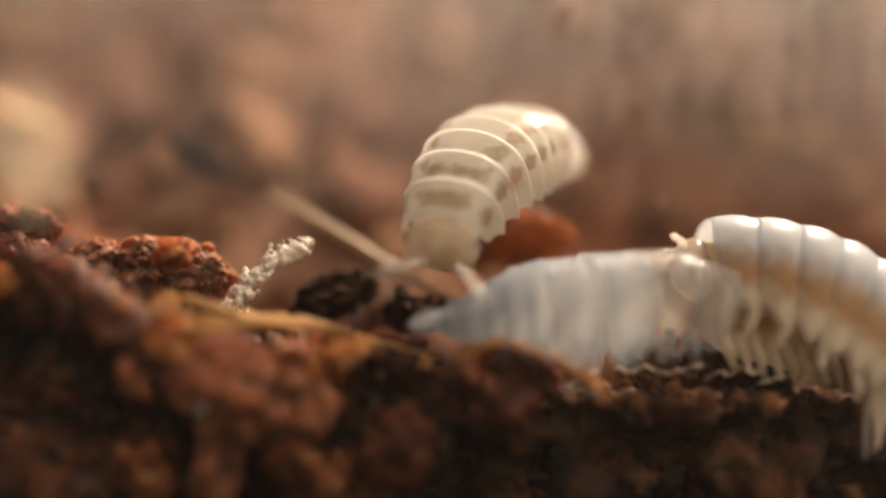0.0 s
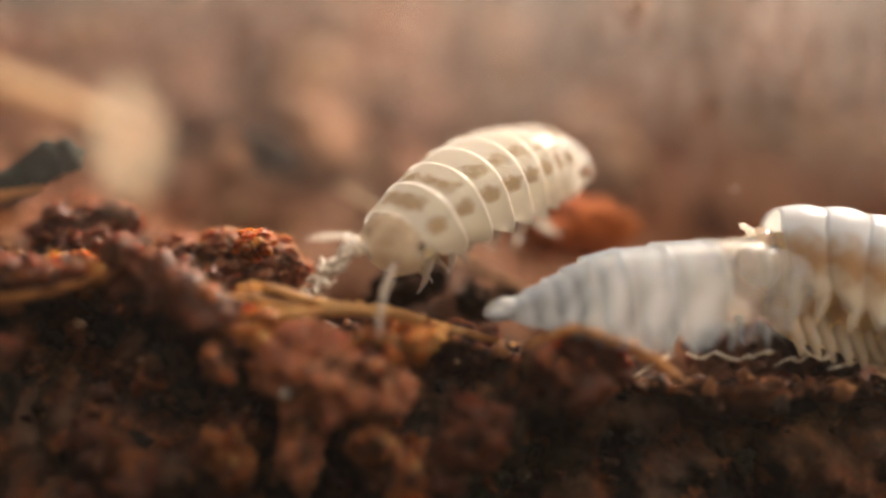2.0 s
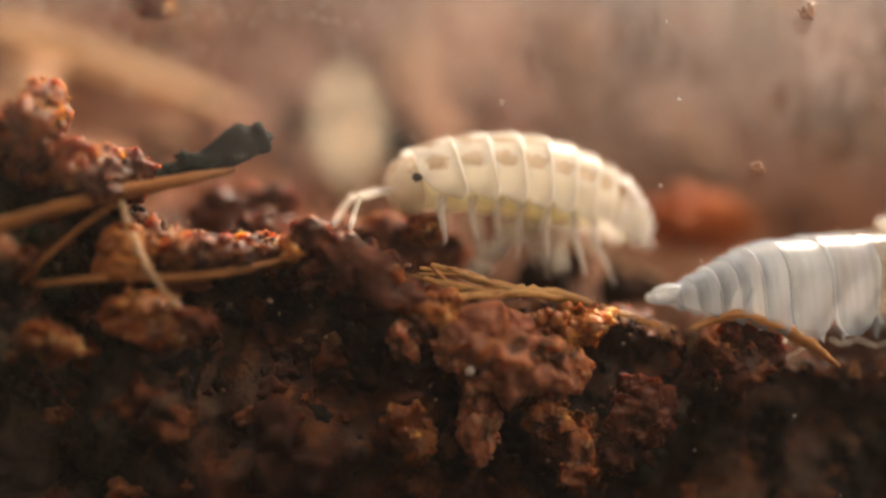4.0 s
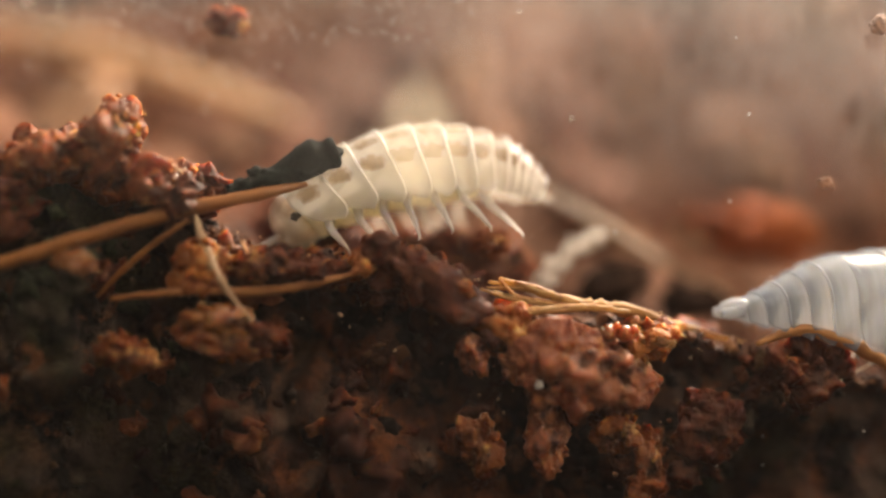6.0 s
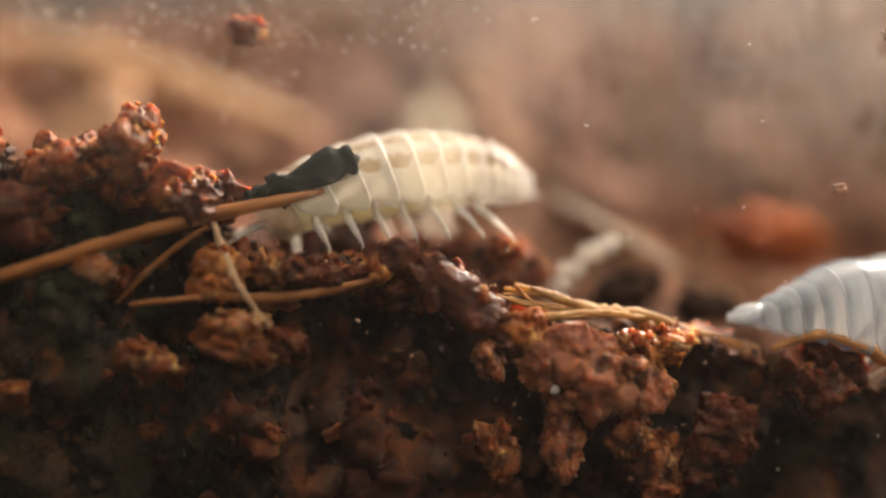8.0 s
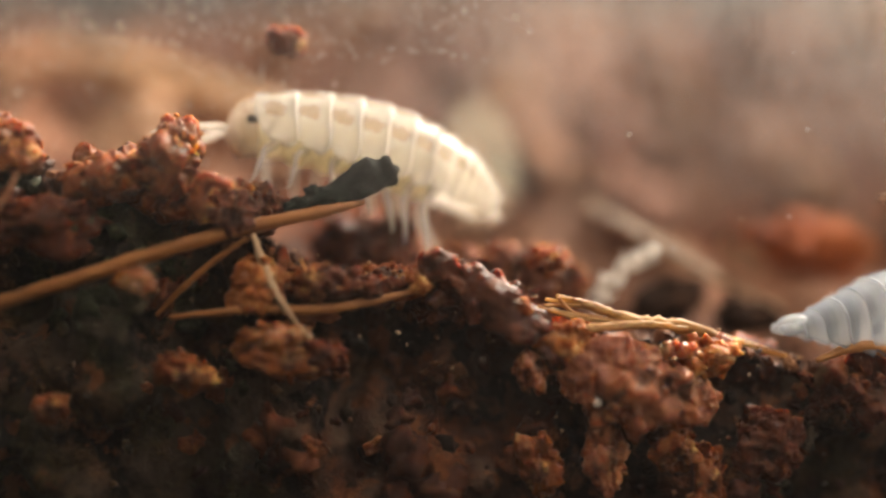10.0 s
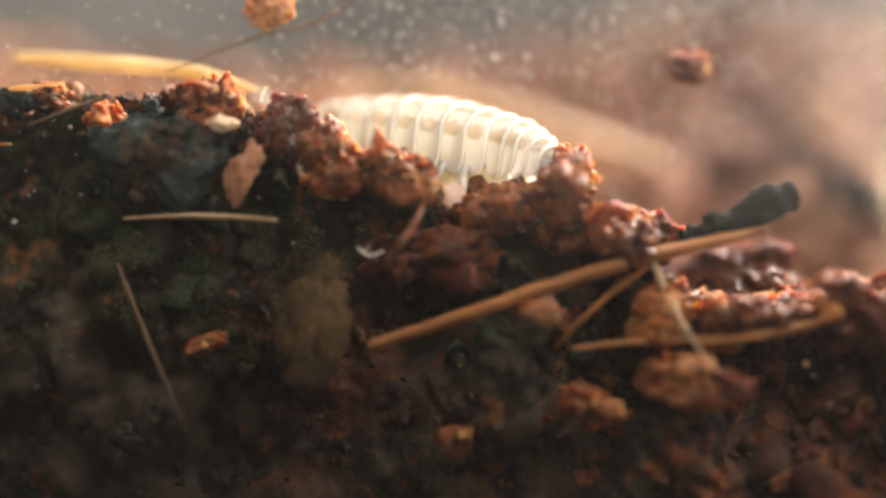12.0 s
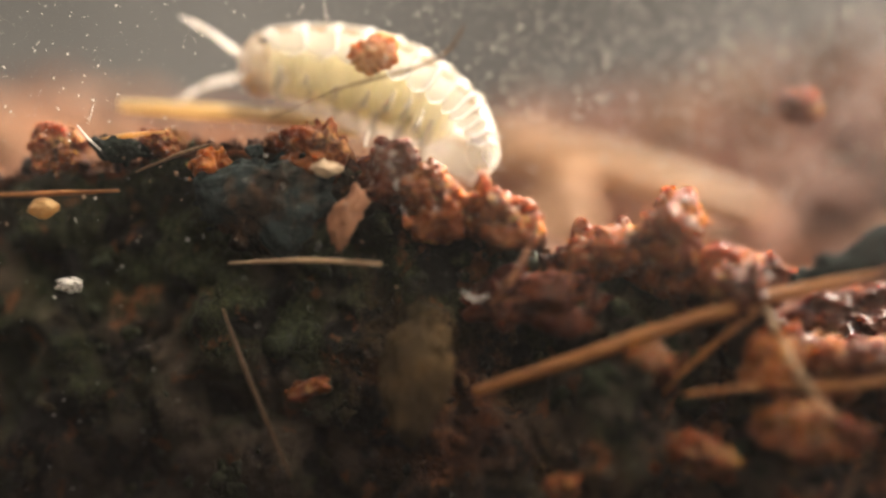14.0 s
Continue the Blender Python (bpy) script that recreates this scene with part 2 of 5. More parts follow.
M_BANK = earth("dry compost bank", [(0.32, (0.0640, 0.0206, 0.0101)), (0.44, (0.1210, 0.0453, 0.0233)), (0.56, (0.1781, 0.0797, 0.0445)), (0.68, (0.2834, 0.1476, 0.0888))], scale=0.14, rough=(0.8, 1.0), relief=0.3, fine=1.2, gloss=0.08, patches=[(0.09, [(0.48, (0, 0, 0)), (0.62, (0.7, 0.7, 0.7))], (0.1781, 0.1023, 0.0717)), (0.2, [(0.53, (0, 0, 0)), (0.64, (0.8, 0.8, 0.8))], (0.1003, 0.0315, 0.0172)), (0.31, [(0.58, (0, 0, 0)), (0.66, (0.8, 0.8, 0.8))], (0.2381, 0.1269, 0.0757))])
M_STRAW = fibre("golden straw", (0.42, 0.22, 0.07), (0.82, 0.58, 0.27), 0.68)
M_HAY = fibre("pale dry straw", (0.55, 0.38, 0.17), (0.88, 0.72, 0.44), 0.6)
M_STICK = fibre("brown coir fibre", (0.13, 0.043, 0.011), (0.43, 0.175, 0.046), 0.3)
M_BARK = fibre("orange bark fibre", (0.2, 0.07, 0.02), (0.62, 0.3, 0.1), 0.3)
M_ROOT = fibre("fine dry root", (0.24, 0.14, 0.075), (0.55, 0.38, 0.22), 0.3)
M_HAIR = fibre("dark hair fibre", (0.09, 0.05, 0.025), (0.24, 0.14, 0.07), 0.2)
M_HUSK = earth("brown seed husk", [(0.32, (0.02, 0.014, 0.007)), (0.5, (0.06, 0.038, 0.017)), (0.66, (0.13, 0.075, 0.03))], scale=1.3, rough=(0.6, 0.95), gloss=0.08)
M_MOULD = plain("white mould", (0.72, 0.68, 0.62), 0.7, 0.35, 3.0)
M_CHIP = plain("tan wood chip", (0.28, 0.12, 0.055), 0.55, 0.2, 2.0, 0.35)
M_STONE = plain("pale grit", (0.55, 0.4, 0.25), 0.5, 0.1, 3.0)
M_LEAF = fibre("dry pale wood", (0.55, 0.35, 0.18), (0.78, 0.55, 0.32), 0.4, 0.6)
M_SHELL = shell("cream mottled shell", (0.83, 0.815, 0.77), (0.76, 0.73, 0.66), (0.32, 0.185, 0.06), 0.72, 0.42, 0.22, 0.76, (0.9, 0.87, 0.79))
M_RIM = shell("white plate edge", (0.985, 0.975, 0.95), (0.98, 0.965, 0.92), None, 0.55, 0.0, 0.25)
M_HEAD = shell("pale head shell", (0.8, 0.71, 0.6), (0.6, 0.48, 0.35), (0.4, 0.27, 0.14), 0.6, 0.36, 0.3, 0.5)
M_MOUTH = shell("brown mouthparts", (0.8, 0.62, 0.4), (0.45, 0.26, 0.12), None, 0.5, 0.0, 0.5)
M_FLESH = shell("yellowish flesh", (0.93, 0.91, 0.83), (0.89, 0.86, 0.72), None, 0.75, 0.0, 0.5, 0.5, (0.9, 0.855, 0.68), 0.34)
M_LIMB = shell("glassy limb", (0.93, 0.9, 0.84), (0.85, 0.79, 0.7), None, 0.5, 0.6, 0.14)
M_SKIN = shell("grey cast skin", (0.55, 0.62, 0.68), (0.27, 0.32, 0.37), None, 0.35, 0.62, 0.32, streaks=(1.9, 0.35, 0.35))
M_SKINRIM = shell("pale cast edge", (0.6, 0.64, 0.67), (0.44, 0.48, 0.52), None, 0.45, 0.42, 0.12)
M_SKINEND = shell("clear torn skin", (0.6, 0.6, 0.58), (0.35, 0.33, 0.3), None, 0.35, 0.8, 0.18, streaks=(1.9, 0.35, 0.35))
M_SHRED = shell("torn pale skin", (0.86, 0.8, 0.7), (0.66, 0.54, 0.4), None, 0.5, 0.25, 0.25)
M_GREY = shell("pearl grey shell", (0.71, 0.75, 0.79), (0.46, 0.5, 0.55), None, 0.5, 0.12, 0.35, 0.6, (0.86, 0.76, 0.58), 0.4, (0.5, 0.24, 0.06))
M_GREYRIM = shell("pearl plate edge", (0.72, 0.72, 0.71), (0.55, 0.56, 0.57), None, 0.45, 0.1, 0.35, 0.6, (0.88, 0.78, 0.6), 0.4, (0.52, 0.28, 0.09))
M_LEG = shell("beige flesh limb", (0.9, 0.82, 0.68), (0.78, 0.64, 0.45), None, 0.5, 0.35, 0.25)
M_HEADGREY = shell("brownish grey head shell", (0.72, 0.64, 0.55), (0.52, 0.4, 0.3), (0.3, 0.17, 0.08), 0.4, 0.15, 0.3, 0.5)
M_GUT = shell("cream amber flesh", (0.93, 0.84, 0.66), (0.86, 0.68, 0.42), None, 0.75, 0.0, 0.4)
M_EYE = plain("dark eye", (0.03, 0.02, 0.014), 0.4)
# Near-black brown; its lumps put the hollow's shade into colour.
M_HOLLOW = earth("near-black brown fill", [(0.3, (0.008, 0.005, 0.003)), (0.55, (0.03, 0.014, 0.008)), (0.8, (0.09, 0.04, 0.018))], rough=(0.8, 1.0), gloss=0.05)


def pane_material():
    """Clear plastic with a thin film of dust and a haze painted into it."""
    m, nodes, links, bsdf = shader("clear plastic")
    tr = nodes.new("ShaderNodeBsdfTransparent")
    gl = nodes.new("ShaderNodeBsdfGlossy")
    gl.inputs["Roughness"].default_value = 0.05
    fr = nodes.new("ShaderNodeFresnel")
    fr.inputs[0].default_value = 1.45
    mx = nodes.new("ShaderNodeMixShader")
    links.new(fr.outputs[0], mx.inputs[0])
    links.new(tr.outputs[0], mx.inputs[1])
    links.new(gl.outputs[0], mx.inputs[2])
    film = nodes.new("ShaderNodeBsdfTranslucent")
    film.inputs[0].default_value = (0.85, 0.8, 0.76, 1)
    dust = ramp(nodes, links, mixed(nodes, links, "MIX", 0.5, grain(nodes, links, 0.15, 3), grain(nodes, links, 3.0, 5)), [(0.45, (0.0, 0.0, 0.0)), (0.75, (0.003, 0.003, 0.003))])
    # Painted haze, added to the film: thicker upward and towards the right end.
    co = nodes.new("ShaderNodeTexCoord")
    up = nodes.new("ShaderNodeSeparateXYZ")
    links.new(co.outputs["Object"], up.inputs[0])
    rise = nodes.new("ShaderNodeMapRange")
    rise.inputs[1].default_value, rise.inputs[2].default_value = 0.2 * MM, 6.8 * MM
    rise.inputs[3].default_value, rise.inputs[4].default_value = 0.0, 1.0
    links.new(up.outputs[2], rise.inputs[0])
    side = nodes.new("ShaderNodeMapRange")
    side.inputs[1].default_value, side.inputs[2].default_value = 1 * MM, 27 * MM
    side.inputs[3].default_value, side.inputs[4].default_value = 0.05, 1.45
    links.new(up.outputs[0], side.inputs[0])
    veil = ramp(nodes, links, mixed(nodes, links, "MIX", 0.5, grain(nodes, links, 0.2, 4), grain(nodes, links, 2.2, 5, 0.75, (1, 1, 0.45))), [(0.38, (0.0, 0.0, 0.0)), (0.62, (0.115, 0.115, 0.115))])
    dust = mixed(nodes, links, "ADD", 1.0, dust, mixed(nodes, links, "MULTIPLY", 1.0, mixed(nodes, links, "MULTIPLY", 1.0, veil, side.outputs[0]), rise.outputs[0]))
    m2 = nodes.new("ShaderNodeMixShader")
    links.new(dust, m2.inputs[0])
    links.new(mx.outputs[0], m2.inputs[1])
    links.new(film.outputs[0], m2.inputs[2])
    links.new(m2.outputs[0], nodes["Material Output"].inputs[0])
    return m


def frosted_material():
    """Scuffed far wall of the box, misted inside."""
    m, nodes, links, bsdf = shader("misted plastic")
    n = mixed(nodes, links, "MIX", 0.4, grain(nodes, links, 0.03, 3), grain(nodes, links, 0.4, 5))
    col = ramp(nodes, links, n, [(0.35, (0.05, 0.052, 0.05)), (0.65, (0.16, 0.16, 0.155))])
    links.new(col, bsdf.inputs["Base Color"])
    bsdf.inputs["Roughness"].default_value = 0.5
    t = nodes.new("ShaderNodeBsdfTranslucent")
    links.new(col, t.inputs[0])
    mx = nodes.new("ShaderNodeMixShader")
    mx.inputs[0].default_value = 0.5
    links.new(bsdf.outputs[0], mx.inputs[1])
    links.new(t.outputs[0], mx.inputs[2])
    links.new(mx.outputs[0], nodes["Material Output"].inputs[0])
    return m


def smear_material():
    """A dried film that veils what lies behind it."""
    m, nodes, links, bsdf = shader("dried film")
    bsdf.inputs["Base Color"].default_value = (0.7, 0.66, 0.58, 1)
    bsdf.inputs["Roughness"].default_value = 0.8
    t = nodes.new("ShaderNodeBsdfTranslucent")
    t.inputs[0].default_value = (0.9, 0.8, 0.6, 1)
    a = nodes.new("ShaderNodeMixShader")
    a.inputs[0].default_value = 0.95
    links.new(bsdf.outputs[0], a.inputs[1])
    links.new(t.outputs[0], a.inputs[2])
    tr = nodes.new("ShaderNodeBsdfTransparent")
    b = nodes.new("ShaderNodeMixShader")
    co = nodes.new("ShaderNodeTexCoord")
    mp = nodes.new("ShaderNodeMapping")
    mp.inputs["Scale"].default_value = (1 / (1.0 * MM), 1 / MM, 1 / (1.55 * MM))
    links.new(co.outputs["Object"], mp.inputs[0])
    ball = nodes.new("ShaderNodeTexGradient")
    ball.gradient_type = "SPHERICAL"
    links.new(mp.outputs[0], ball.inputs[0])
    edge = ramp(nodes, links, ball.outputs[0], [(0.0, (0, 0, 0)), (0.45, (0.12, 0.12, 0.12))])
    links.new(mixed(nodes, links, "MULTIPLY", 1.0, edge, ramp(nodes, links, grain(nodes, links, 0.8, 4), [(0.3, (0.5, 0.5, 0.5)), (0.7, (1, 1, 1))])), b.inputs[0])
    links.new(tr.outputs[0], b.inputs[1])
    links.new(a.outputs[0], b.inputs[2])
    links.new(b.outputs[0], nodes["Material Output"].inputs[0])
    return m


M_SMEAR = smear_material()
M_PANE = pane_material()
M_FROST = frosted_material()


# ---- mesh helpers, all in millimetres ----
def mesh_of(bm, materials, smooth=True):
    me = bpy.data.meshes.new("mesh")
    bmesh.ops.recalc_face_normals(bm, faces=bm.faces)
    bm.transform(Matrix.Scale(MM, 4))
    bm.to_mesh(me)
    bm.free()
    for m in materials if isinstance(materials, (list, tuple)) else [materials]:
        me.materials.append(m)
    if smooth:
        me.shade_smooth()
    return me


def part(name, bm, material, parent, label="", at=None, smooth=True):
    """One mesh under a thing or under a part."""
    ob = new(name, mesh_of(bm, material, smooth))
    ob.parent = parent
    if at is not None:
        ob.matrix_basis = at
    return tagged(ob, label)


def thing(name, bm, material, label, category, at=(0, 0, 0), turn=(0, 0, 0), group="", kind="", smooth=True):
    ob = new(name, mesh_of(bm, material, smooth))
    ob.matrix_basis = mpose(*at, *turn)
    return tagged(ob, label, category, group, kind)


def holder(name, m, label, category, group=""):
    ob = new(name)
    ob.empty_display_size = MM
    ob.matrix_basis = m
    return tagged(ob, label, category, group)


def mpose(x, y, z, rx=0, ry=0, rz=0):
    return pose(x * MM, y * MM, z * MM, rx, ry, rz)


def smooth_line(points, steps=6):
    """A Catmull-Rom line through the points."""
    p = [Vector(q) for q in points]
    p = [p[0] * 2 - p[1], *p, p[-1] * 2 - p[-2]]
    out = []
    for i in range(1, len(p) - 2):
        for k in range(steps):
            u = k / steps
            a, b, c, d = p[i - 1], p[i], p[i + 1], p[i + 2]
            out.append(0.5 * (2 * b + (c - a) * u + (2 * a - 5 * b + 4 * c - d) * u * u + (3 * b - a - 3 * c + d) * u ** 3))
    out.append(p[-2])
    return out


def tube(bm, points, radii, sides=8, steps=6, rough=0.0, flat=1.0, seed=0.0, material=0):
    """A tapered limb or fibre along a smooth line; flat squeezes it in height; rough makes it uneven."""
    line = smooth_line(points, steps)
    n = len(line)
    rings = []
    ref = Vector((0, 0, 1)) if abs((line[-1] - line[0]).normalized().z) < 0.85 else Vector((0, 1, 0))
    for i, c in enumerate(line):
        d = (line[min(i + 1, n - 1)] - line[max(i - 1, 0)]).normalized()
        side = d.cross(ref).normalized()
        up = side.cross(d).normalized()
        f = i / (n - 1) * (len(radii) - 1)
        k = min(int(f), len(radii) - 2)
        r = radii[k] + (radii[k + 1] - radii[k]) * (f - k)
        ring = []
        for j in range(sides):
            a = 2 * math.pi * j / sides
            v = side * math.cos(a) + up * math.sin(a) * flat
            w = 1 + rough * noise.noise((c + v * r) * (0.8 / max(r, 0.05)) + Vector((seed, 0, 0)))
            ring.append(bm.verts.new(c + v * r * w))
        rings.append(ring)
    for a, b in zip(rings, rings[1:]):
        for j in range(sides):
            bm.faces.new((a[j], a[(j + 1) % sides], b[(j + 1) % sides], b[j])).material_index = material
    for ring in (rings[0], rings[-1]):
        c = bm.verts.new(sum((v.co for v in ring), Vector()) / sides)
        for j in range(sides):
            bm.faces.new((ring[j], ring[(j + 1) % sides], c)).material_index = material
    return bm


def lump(bm, size, seed=0.0, at=(0, 0, 0), level=3, rough=0.35, fine=0.12, material=0):
    """A crumbly clod: a ball pushed in and out at three scales."""
    made = bmesh.ops.create_icosphere(bm, subdivisions=level, radius=1.0)["verts"]
    off = Vector((seed * 3.7, seed * 1.3, -seed * 2.1))
    for v in made:
        p = v.co.copy()
        w = 1 + rough * noise.noise(p * 1.1 + off) * 1.6 + rough * 0.7 * noise.noise(p * 2.7 + off) + fine * noise.noise(p * 6.5 + off) + fine * 0.5 * noise.noise(p * 13 + off)
        if level > 4:
            w += fine * 0.9 * abs(noise.noise(p * 4.3 - off)) + fine * 0.35 * noise.noise(p * 27 + off)
        v.co = Vector((p.x * size[0] * w + at[0], p.y * size[1] * w + at[1], p.z * size[2] * w + at[2]))
    for f in {f for v in made for f in v.link_faces}:
        f.material_index = material
    return bm


# ---- the soil and the box ----
TOP = [(-60, 4.4), (-16, 4.1), (-11.3, 3.7), (-9.8, 4.4), (-9.1, 3.8), (-7.0, 4.4), (-5.3, 4.4), (-4.3, 4.5), (-2.8, 4.2), (-2.2, 3.6), (-0.8, 3.0), (0.5, 2.3), (1.6, 2.1),
       (1.9, 1.6), (3.6, 1.6), (5.0, 1.6), (5.6, 1.0), (6.8, 0.2), (7.8, -0.5), (9.9, -0.6), (10.8, -0.4), (11.5, -0.35), (12.4, -0.7), (13.4, -1.6), (15.3, -2.1), (17.5, -2.2), (19.5, -2.7), (22.4, -3.4), (25.5, -3.5), (28, -3.7), (40, -4.6), (80, -5.0)]
TX, TZ = np.array(TOP).T


def top(x):
    return float(np.interp(x, TX, TZ))


def ground(x, y):
    """Height of the soil: a ridge along the pane, a trough behind it, then a bank up to the far side."""
    t = top(x)
    soft = float(np.mean(np.interp([x - 6, x - 3, x, x + 3, x + 6], TX, TZ)))
    dip = 1.6 * math.exp(-((y - 30.3) / 1.9) ** 2) * min(max((x - 6) / 8, 0.25), 1)
    a = min(max((y - 26.0) / 6.0, 0), 1)
    base = t * (1 - a) + (soft - 0.3) * a
    b = min(max((y - 30.0) / 17.0, 0), 1)
    b = b * b * (3 - 2 * b)
    crest = 10.2 - 0.9 * min(max((15 - x) / 9, 0), 1) - 1.3 * min(max((2 - x) / 8, 0), 1) + 2.6 * noise.noise(Vector((x * 0.07, 3.1, 0)))
    z = base * (1 - b) + crest * b - dip
    far = min(max((y - 30) / 14, 0), 1)
    z += (0.25 + 0.5 * far) * noise.noise(Vector((x * 0.45, y * 0.45, 0.3))) + 0.28 * noise.noise(Vector((x * 1.3, y * 1.3, 7.3)))
    z += 0.9 * far * noise.noise(Vector((x * 0.17, y * 0.17, 4.1)))
    z += 0.12 * noise.noise(Vector((x * 3.1, y * 3.1, 2.3)))
    return z


def cobble(p):
    """Rounded lumps packed side by side, 0 in the joints and 1 on the crowns."""
    d = noise.voronoi(p)[0][0]
    return math.sqrt(max(0.0, 1 - d * d * 1.7))


def front(x, z):
    """How far the soil's cut face stands behind the pane."""
    p = Vector((x, 0, z))
    q = p + Vector((0.5 * noise.noise(p * 0.9), 0, 0.5 * noise.noise(p * 0.9 + Vector((7, 0, 0)))))
    y = 26.35 + 0.75 * noise.noise(p * 0.45) + 0.4 * noise.noise(p * 1.05 + Vector((0, 5, 0))) + 0.12 * noise.noise(p * 4.0)
    y -= 0.75 * cobble(q * 0.5) + 0.24 * cobble(q * 1.3 + Vector((3, 1, 5))) + 0.06 * cobble(q * 3.4) - 0.45
    return max(y, 25.05)


def build_soil():
    xs = np.concatenate([np.arange(-60, -16, 0.9), np.arange(-16, 34, 0.11), np.arange(34, 61, 0.9)])
    rows = []
    down = np.linspace(-14, 0, 110)
    for d in down:
        rows.append([(x, front(x, top(x) + d), top(x) + d + 0.15 * noise.noise(Vector((x * 1.7, d, 3)))) for x in xs])
    back = np.concatenate([np.arange(0.25, 6, 0.2), np.arange(6.3, 14, 0.45), np.arange(14.5, 52, 1.2)])
    for k, b in enumerate(back):
        row = []
        for x in xs:
            y0 = front(x, top(x))
            y = y0 + b * (78 - y0) / 52 if b > 20 else y0 + b
            z = ground(x, y)
            ease = min(b / 0.8, 1)
            row.append((x, y, z * ease + top(x) * (1 - ease)))
        rows.append(row)
    n = len(xs)
    verts = [v for r in rows for v in r]
    faces = [(i * n + j, i * n + j + 1, (i + 1) * n + j + 1, (i + 1) * n + j) for i in range(len(rows) - 1) for j in range(n - 1)]
    me = bpy.data.meshes.new("soil")
    me.from_pydata((np.array(verts) * MM).tolist(), [], faces)
    me.materials.append(M_SOIL)
    me.materials.append(M_BANK)
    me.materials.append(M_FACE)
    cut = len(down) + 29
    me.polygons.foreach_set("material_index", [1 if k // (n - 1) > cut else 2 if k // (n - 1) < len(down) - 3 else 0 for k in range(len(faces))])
    me.shade_smooth()
    return tagged(new("ground", me), "moist red-brown coir compost heaped against the plastic wall", "soil", kind="structure")


def slab(name, x0, x1, y0, y1, z0, z1, material, label, category):
    bm = bmesh.new()
    bmesh.ops.create_cube(bm, size=1.0)
    bm.transform(Matrix.Translation(((x0 + x1) / 2, (y0 + y1) / 2, (z0 + z1) / 2)) @ Matrix.Diagonal((x1 - x0, y1 - y0, z1 - z0, 1)))
    bmesh.ops.bevel(bm, geom=bm.edges[:], offset=0.25, segments=2, affect="EDGES")
    return tagged(new(name, mesh_of(bm, material, False)), label, category, kind="structure")


build_soil()
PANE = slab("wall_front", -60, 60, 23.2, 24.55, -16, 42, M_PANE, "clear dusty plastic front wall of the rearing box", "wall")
PANE.visible_shadow = False
slab("wall_back", -60, 60, 78, 79.5, -16, 42, M_FROST, "misted grey plastic back wall of the rearing box", "wall").visible_shadow = False
slab("wall_west", -61.5, -60, 23.2, 79.5, -16, 42, M_FROST, "misted grey plastic side wall of the rearing box", "wall").visible_shadow = False
slab("wall_east", 60, 61.5, 23.2, 79.5, -16, 42, M_FROST, "misted grey plastic side wall of the rearing box", "wall").visible_shadow = False
slab("floor", -61.5, 61.5, 23.2, 79.5, -18, -16, M_FROST, "grey plastic floor of the rearing box under the compost", "floor")


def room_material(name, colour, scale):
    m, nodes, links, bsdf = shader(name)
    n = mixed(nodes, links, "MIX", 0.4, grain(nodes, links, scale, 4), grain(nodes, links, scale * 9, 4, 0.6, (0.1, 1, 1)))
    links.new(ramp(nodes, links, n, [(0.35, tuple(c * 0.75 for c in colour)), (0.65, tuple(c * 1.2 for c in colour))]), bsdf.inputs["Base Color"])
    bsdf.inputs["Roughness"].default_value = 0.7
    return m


# Unseen table added under the box, near-black so it bounces little light.
slab("table", -260, 260, -200, 200, -48, -18, room_material("near-black table", (0.018, 0.014, 0.012), 0.01), "unseen dark table added under the rearing box", "table")
# Unseen dark wall added behind the camera to cut sky light and reflections.
slab("wall_unseen", -450, 450, -315, -300, -48, 330, room_material("near-black light block", (0.022, 0.02, 0.018), 0.004), "unseen dark wall added behind the camera to hold back sky light", "wall")


def scatter(name, count, pick, sizes, level, material, label, seed):
    """Many small crumbs in one mesh, each its own island."""
    rng = np.random.default_rng(seed)
    shapes = []
    for k in range(9):
        bm = bmesh.new()
        lump(bm, (1, 1, 1), seed * 7.1 + k * 2.3, level=level, rough=0.65, fine=0.12 if level < 3 else 0.3)
        bm.verts.ensure_lookup_table()
        bm.verts.index_update()
        shapes.append((np.array([v.co for v in bm.verts]), np.array([[v.index for v in f.verts] for f in bm.faces])))
        bm.free()
    allv, allf, base = [], [], 0
    for i in range(count):
        v, fc = shapes[rng.integers(9)]
        p = pick(rng)
        r = sizes[0] * (sizes[1] / sizes[0]) ** (rng.random() ** 1.8)
        q = np.array(Euler(rng.random(3) * 6.28).to_matrix())
        s = r * (0.65 + 0.7 * rng.random(3))
        allv.append((v * s) @ q.T + np.array(p))
        allf.append(fc + base)
        base += len(v)
    me = bpy.data.meshes.new(name)
    me.from_pydata((np.concatenate(allv) * MM).tolist(), [], np.concatenate(allf).tolist())
    me.materials.append(material)
    me.shade_smooth()
    return tagged(new(name, me), label, "soil", kind="stuff")


def on_face(rng, start=-15, end=33):
    x = start + (end - start) * rng.random()
    z = top(x) - 12 * rng.random() ** 1.3
    return x, max(front(x, z) + 0.06 + 0.1 * rng.normal(), 25.4), z


def on_edge(rng):
    x = -15 + 48 * rng.random()
    y = 25.7 + 2.2 * rng.random() ** 1.5
    return x, y, ground(x, max(y, 26.0)) + 0.05


def on_back(rng):
    x = -26 + 68 * rng.random()
    y = 27.5 + 14 * rng.random()
    return x, y, ground(x, y) + 0.1


scatter("soil_crumbs", 1300, on_face, (0.05, 0.32), 2, M_FACECRUMB, "small moist compost crumbs pressed against the pane", 1)
scatter("soil_crumbs", 260, lambda rng: on_face(rng, 4, 21), (0.12, 0.55), 3, M_CLUMP, "red-brown compost lumps in the face of the soil", 5)
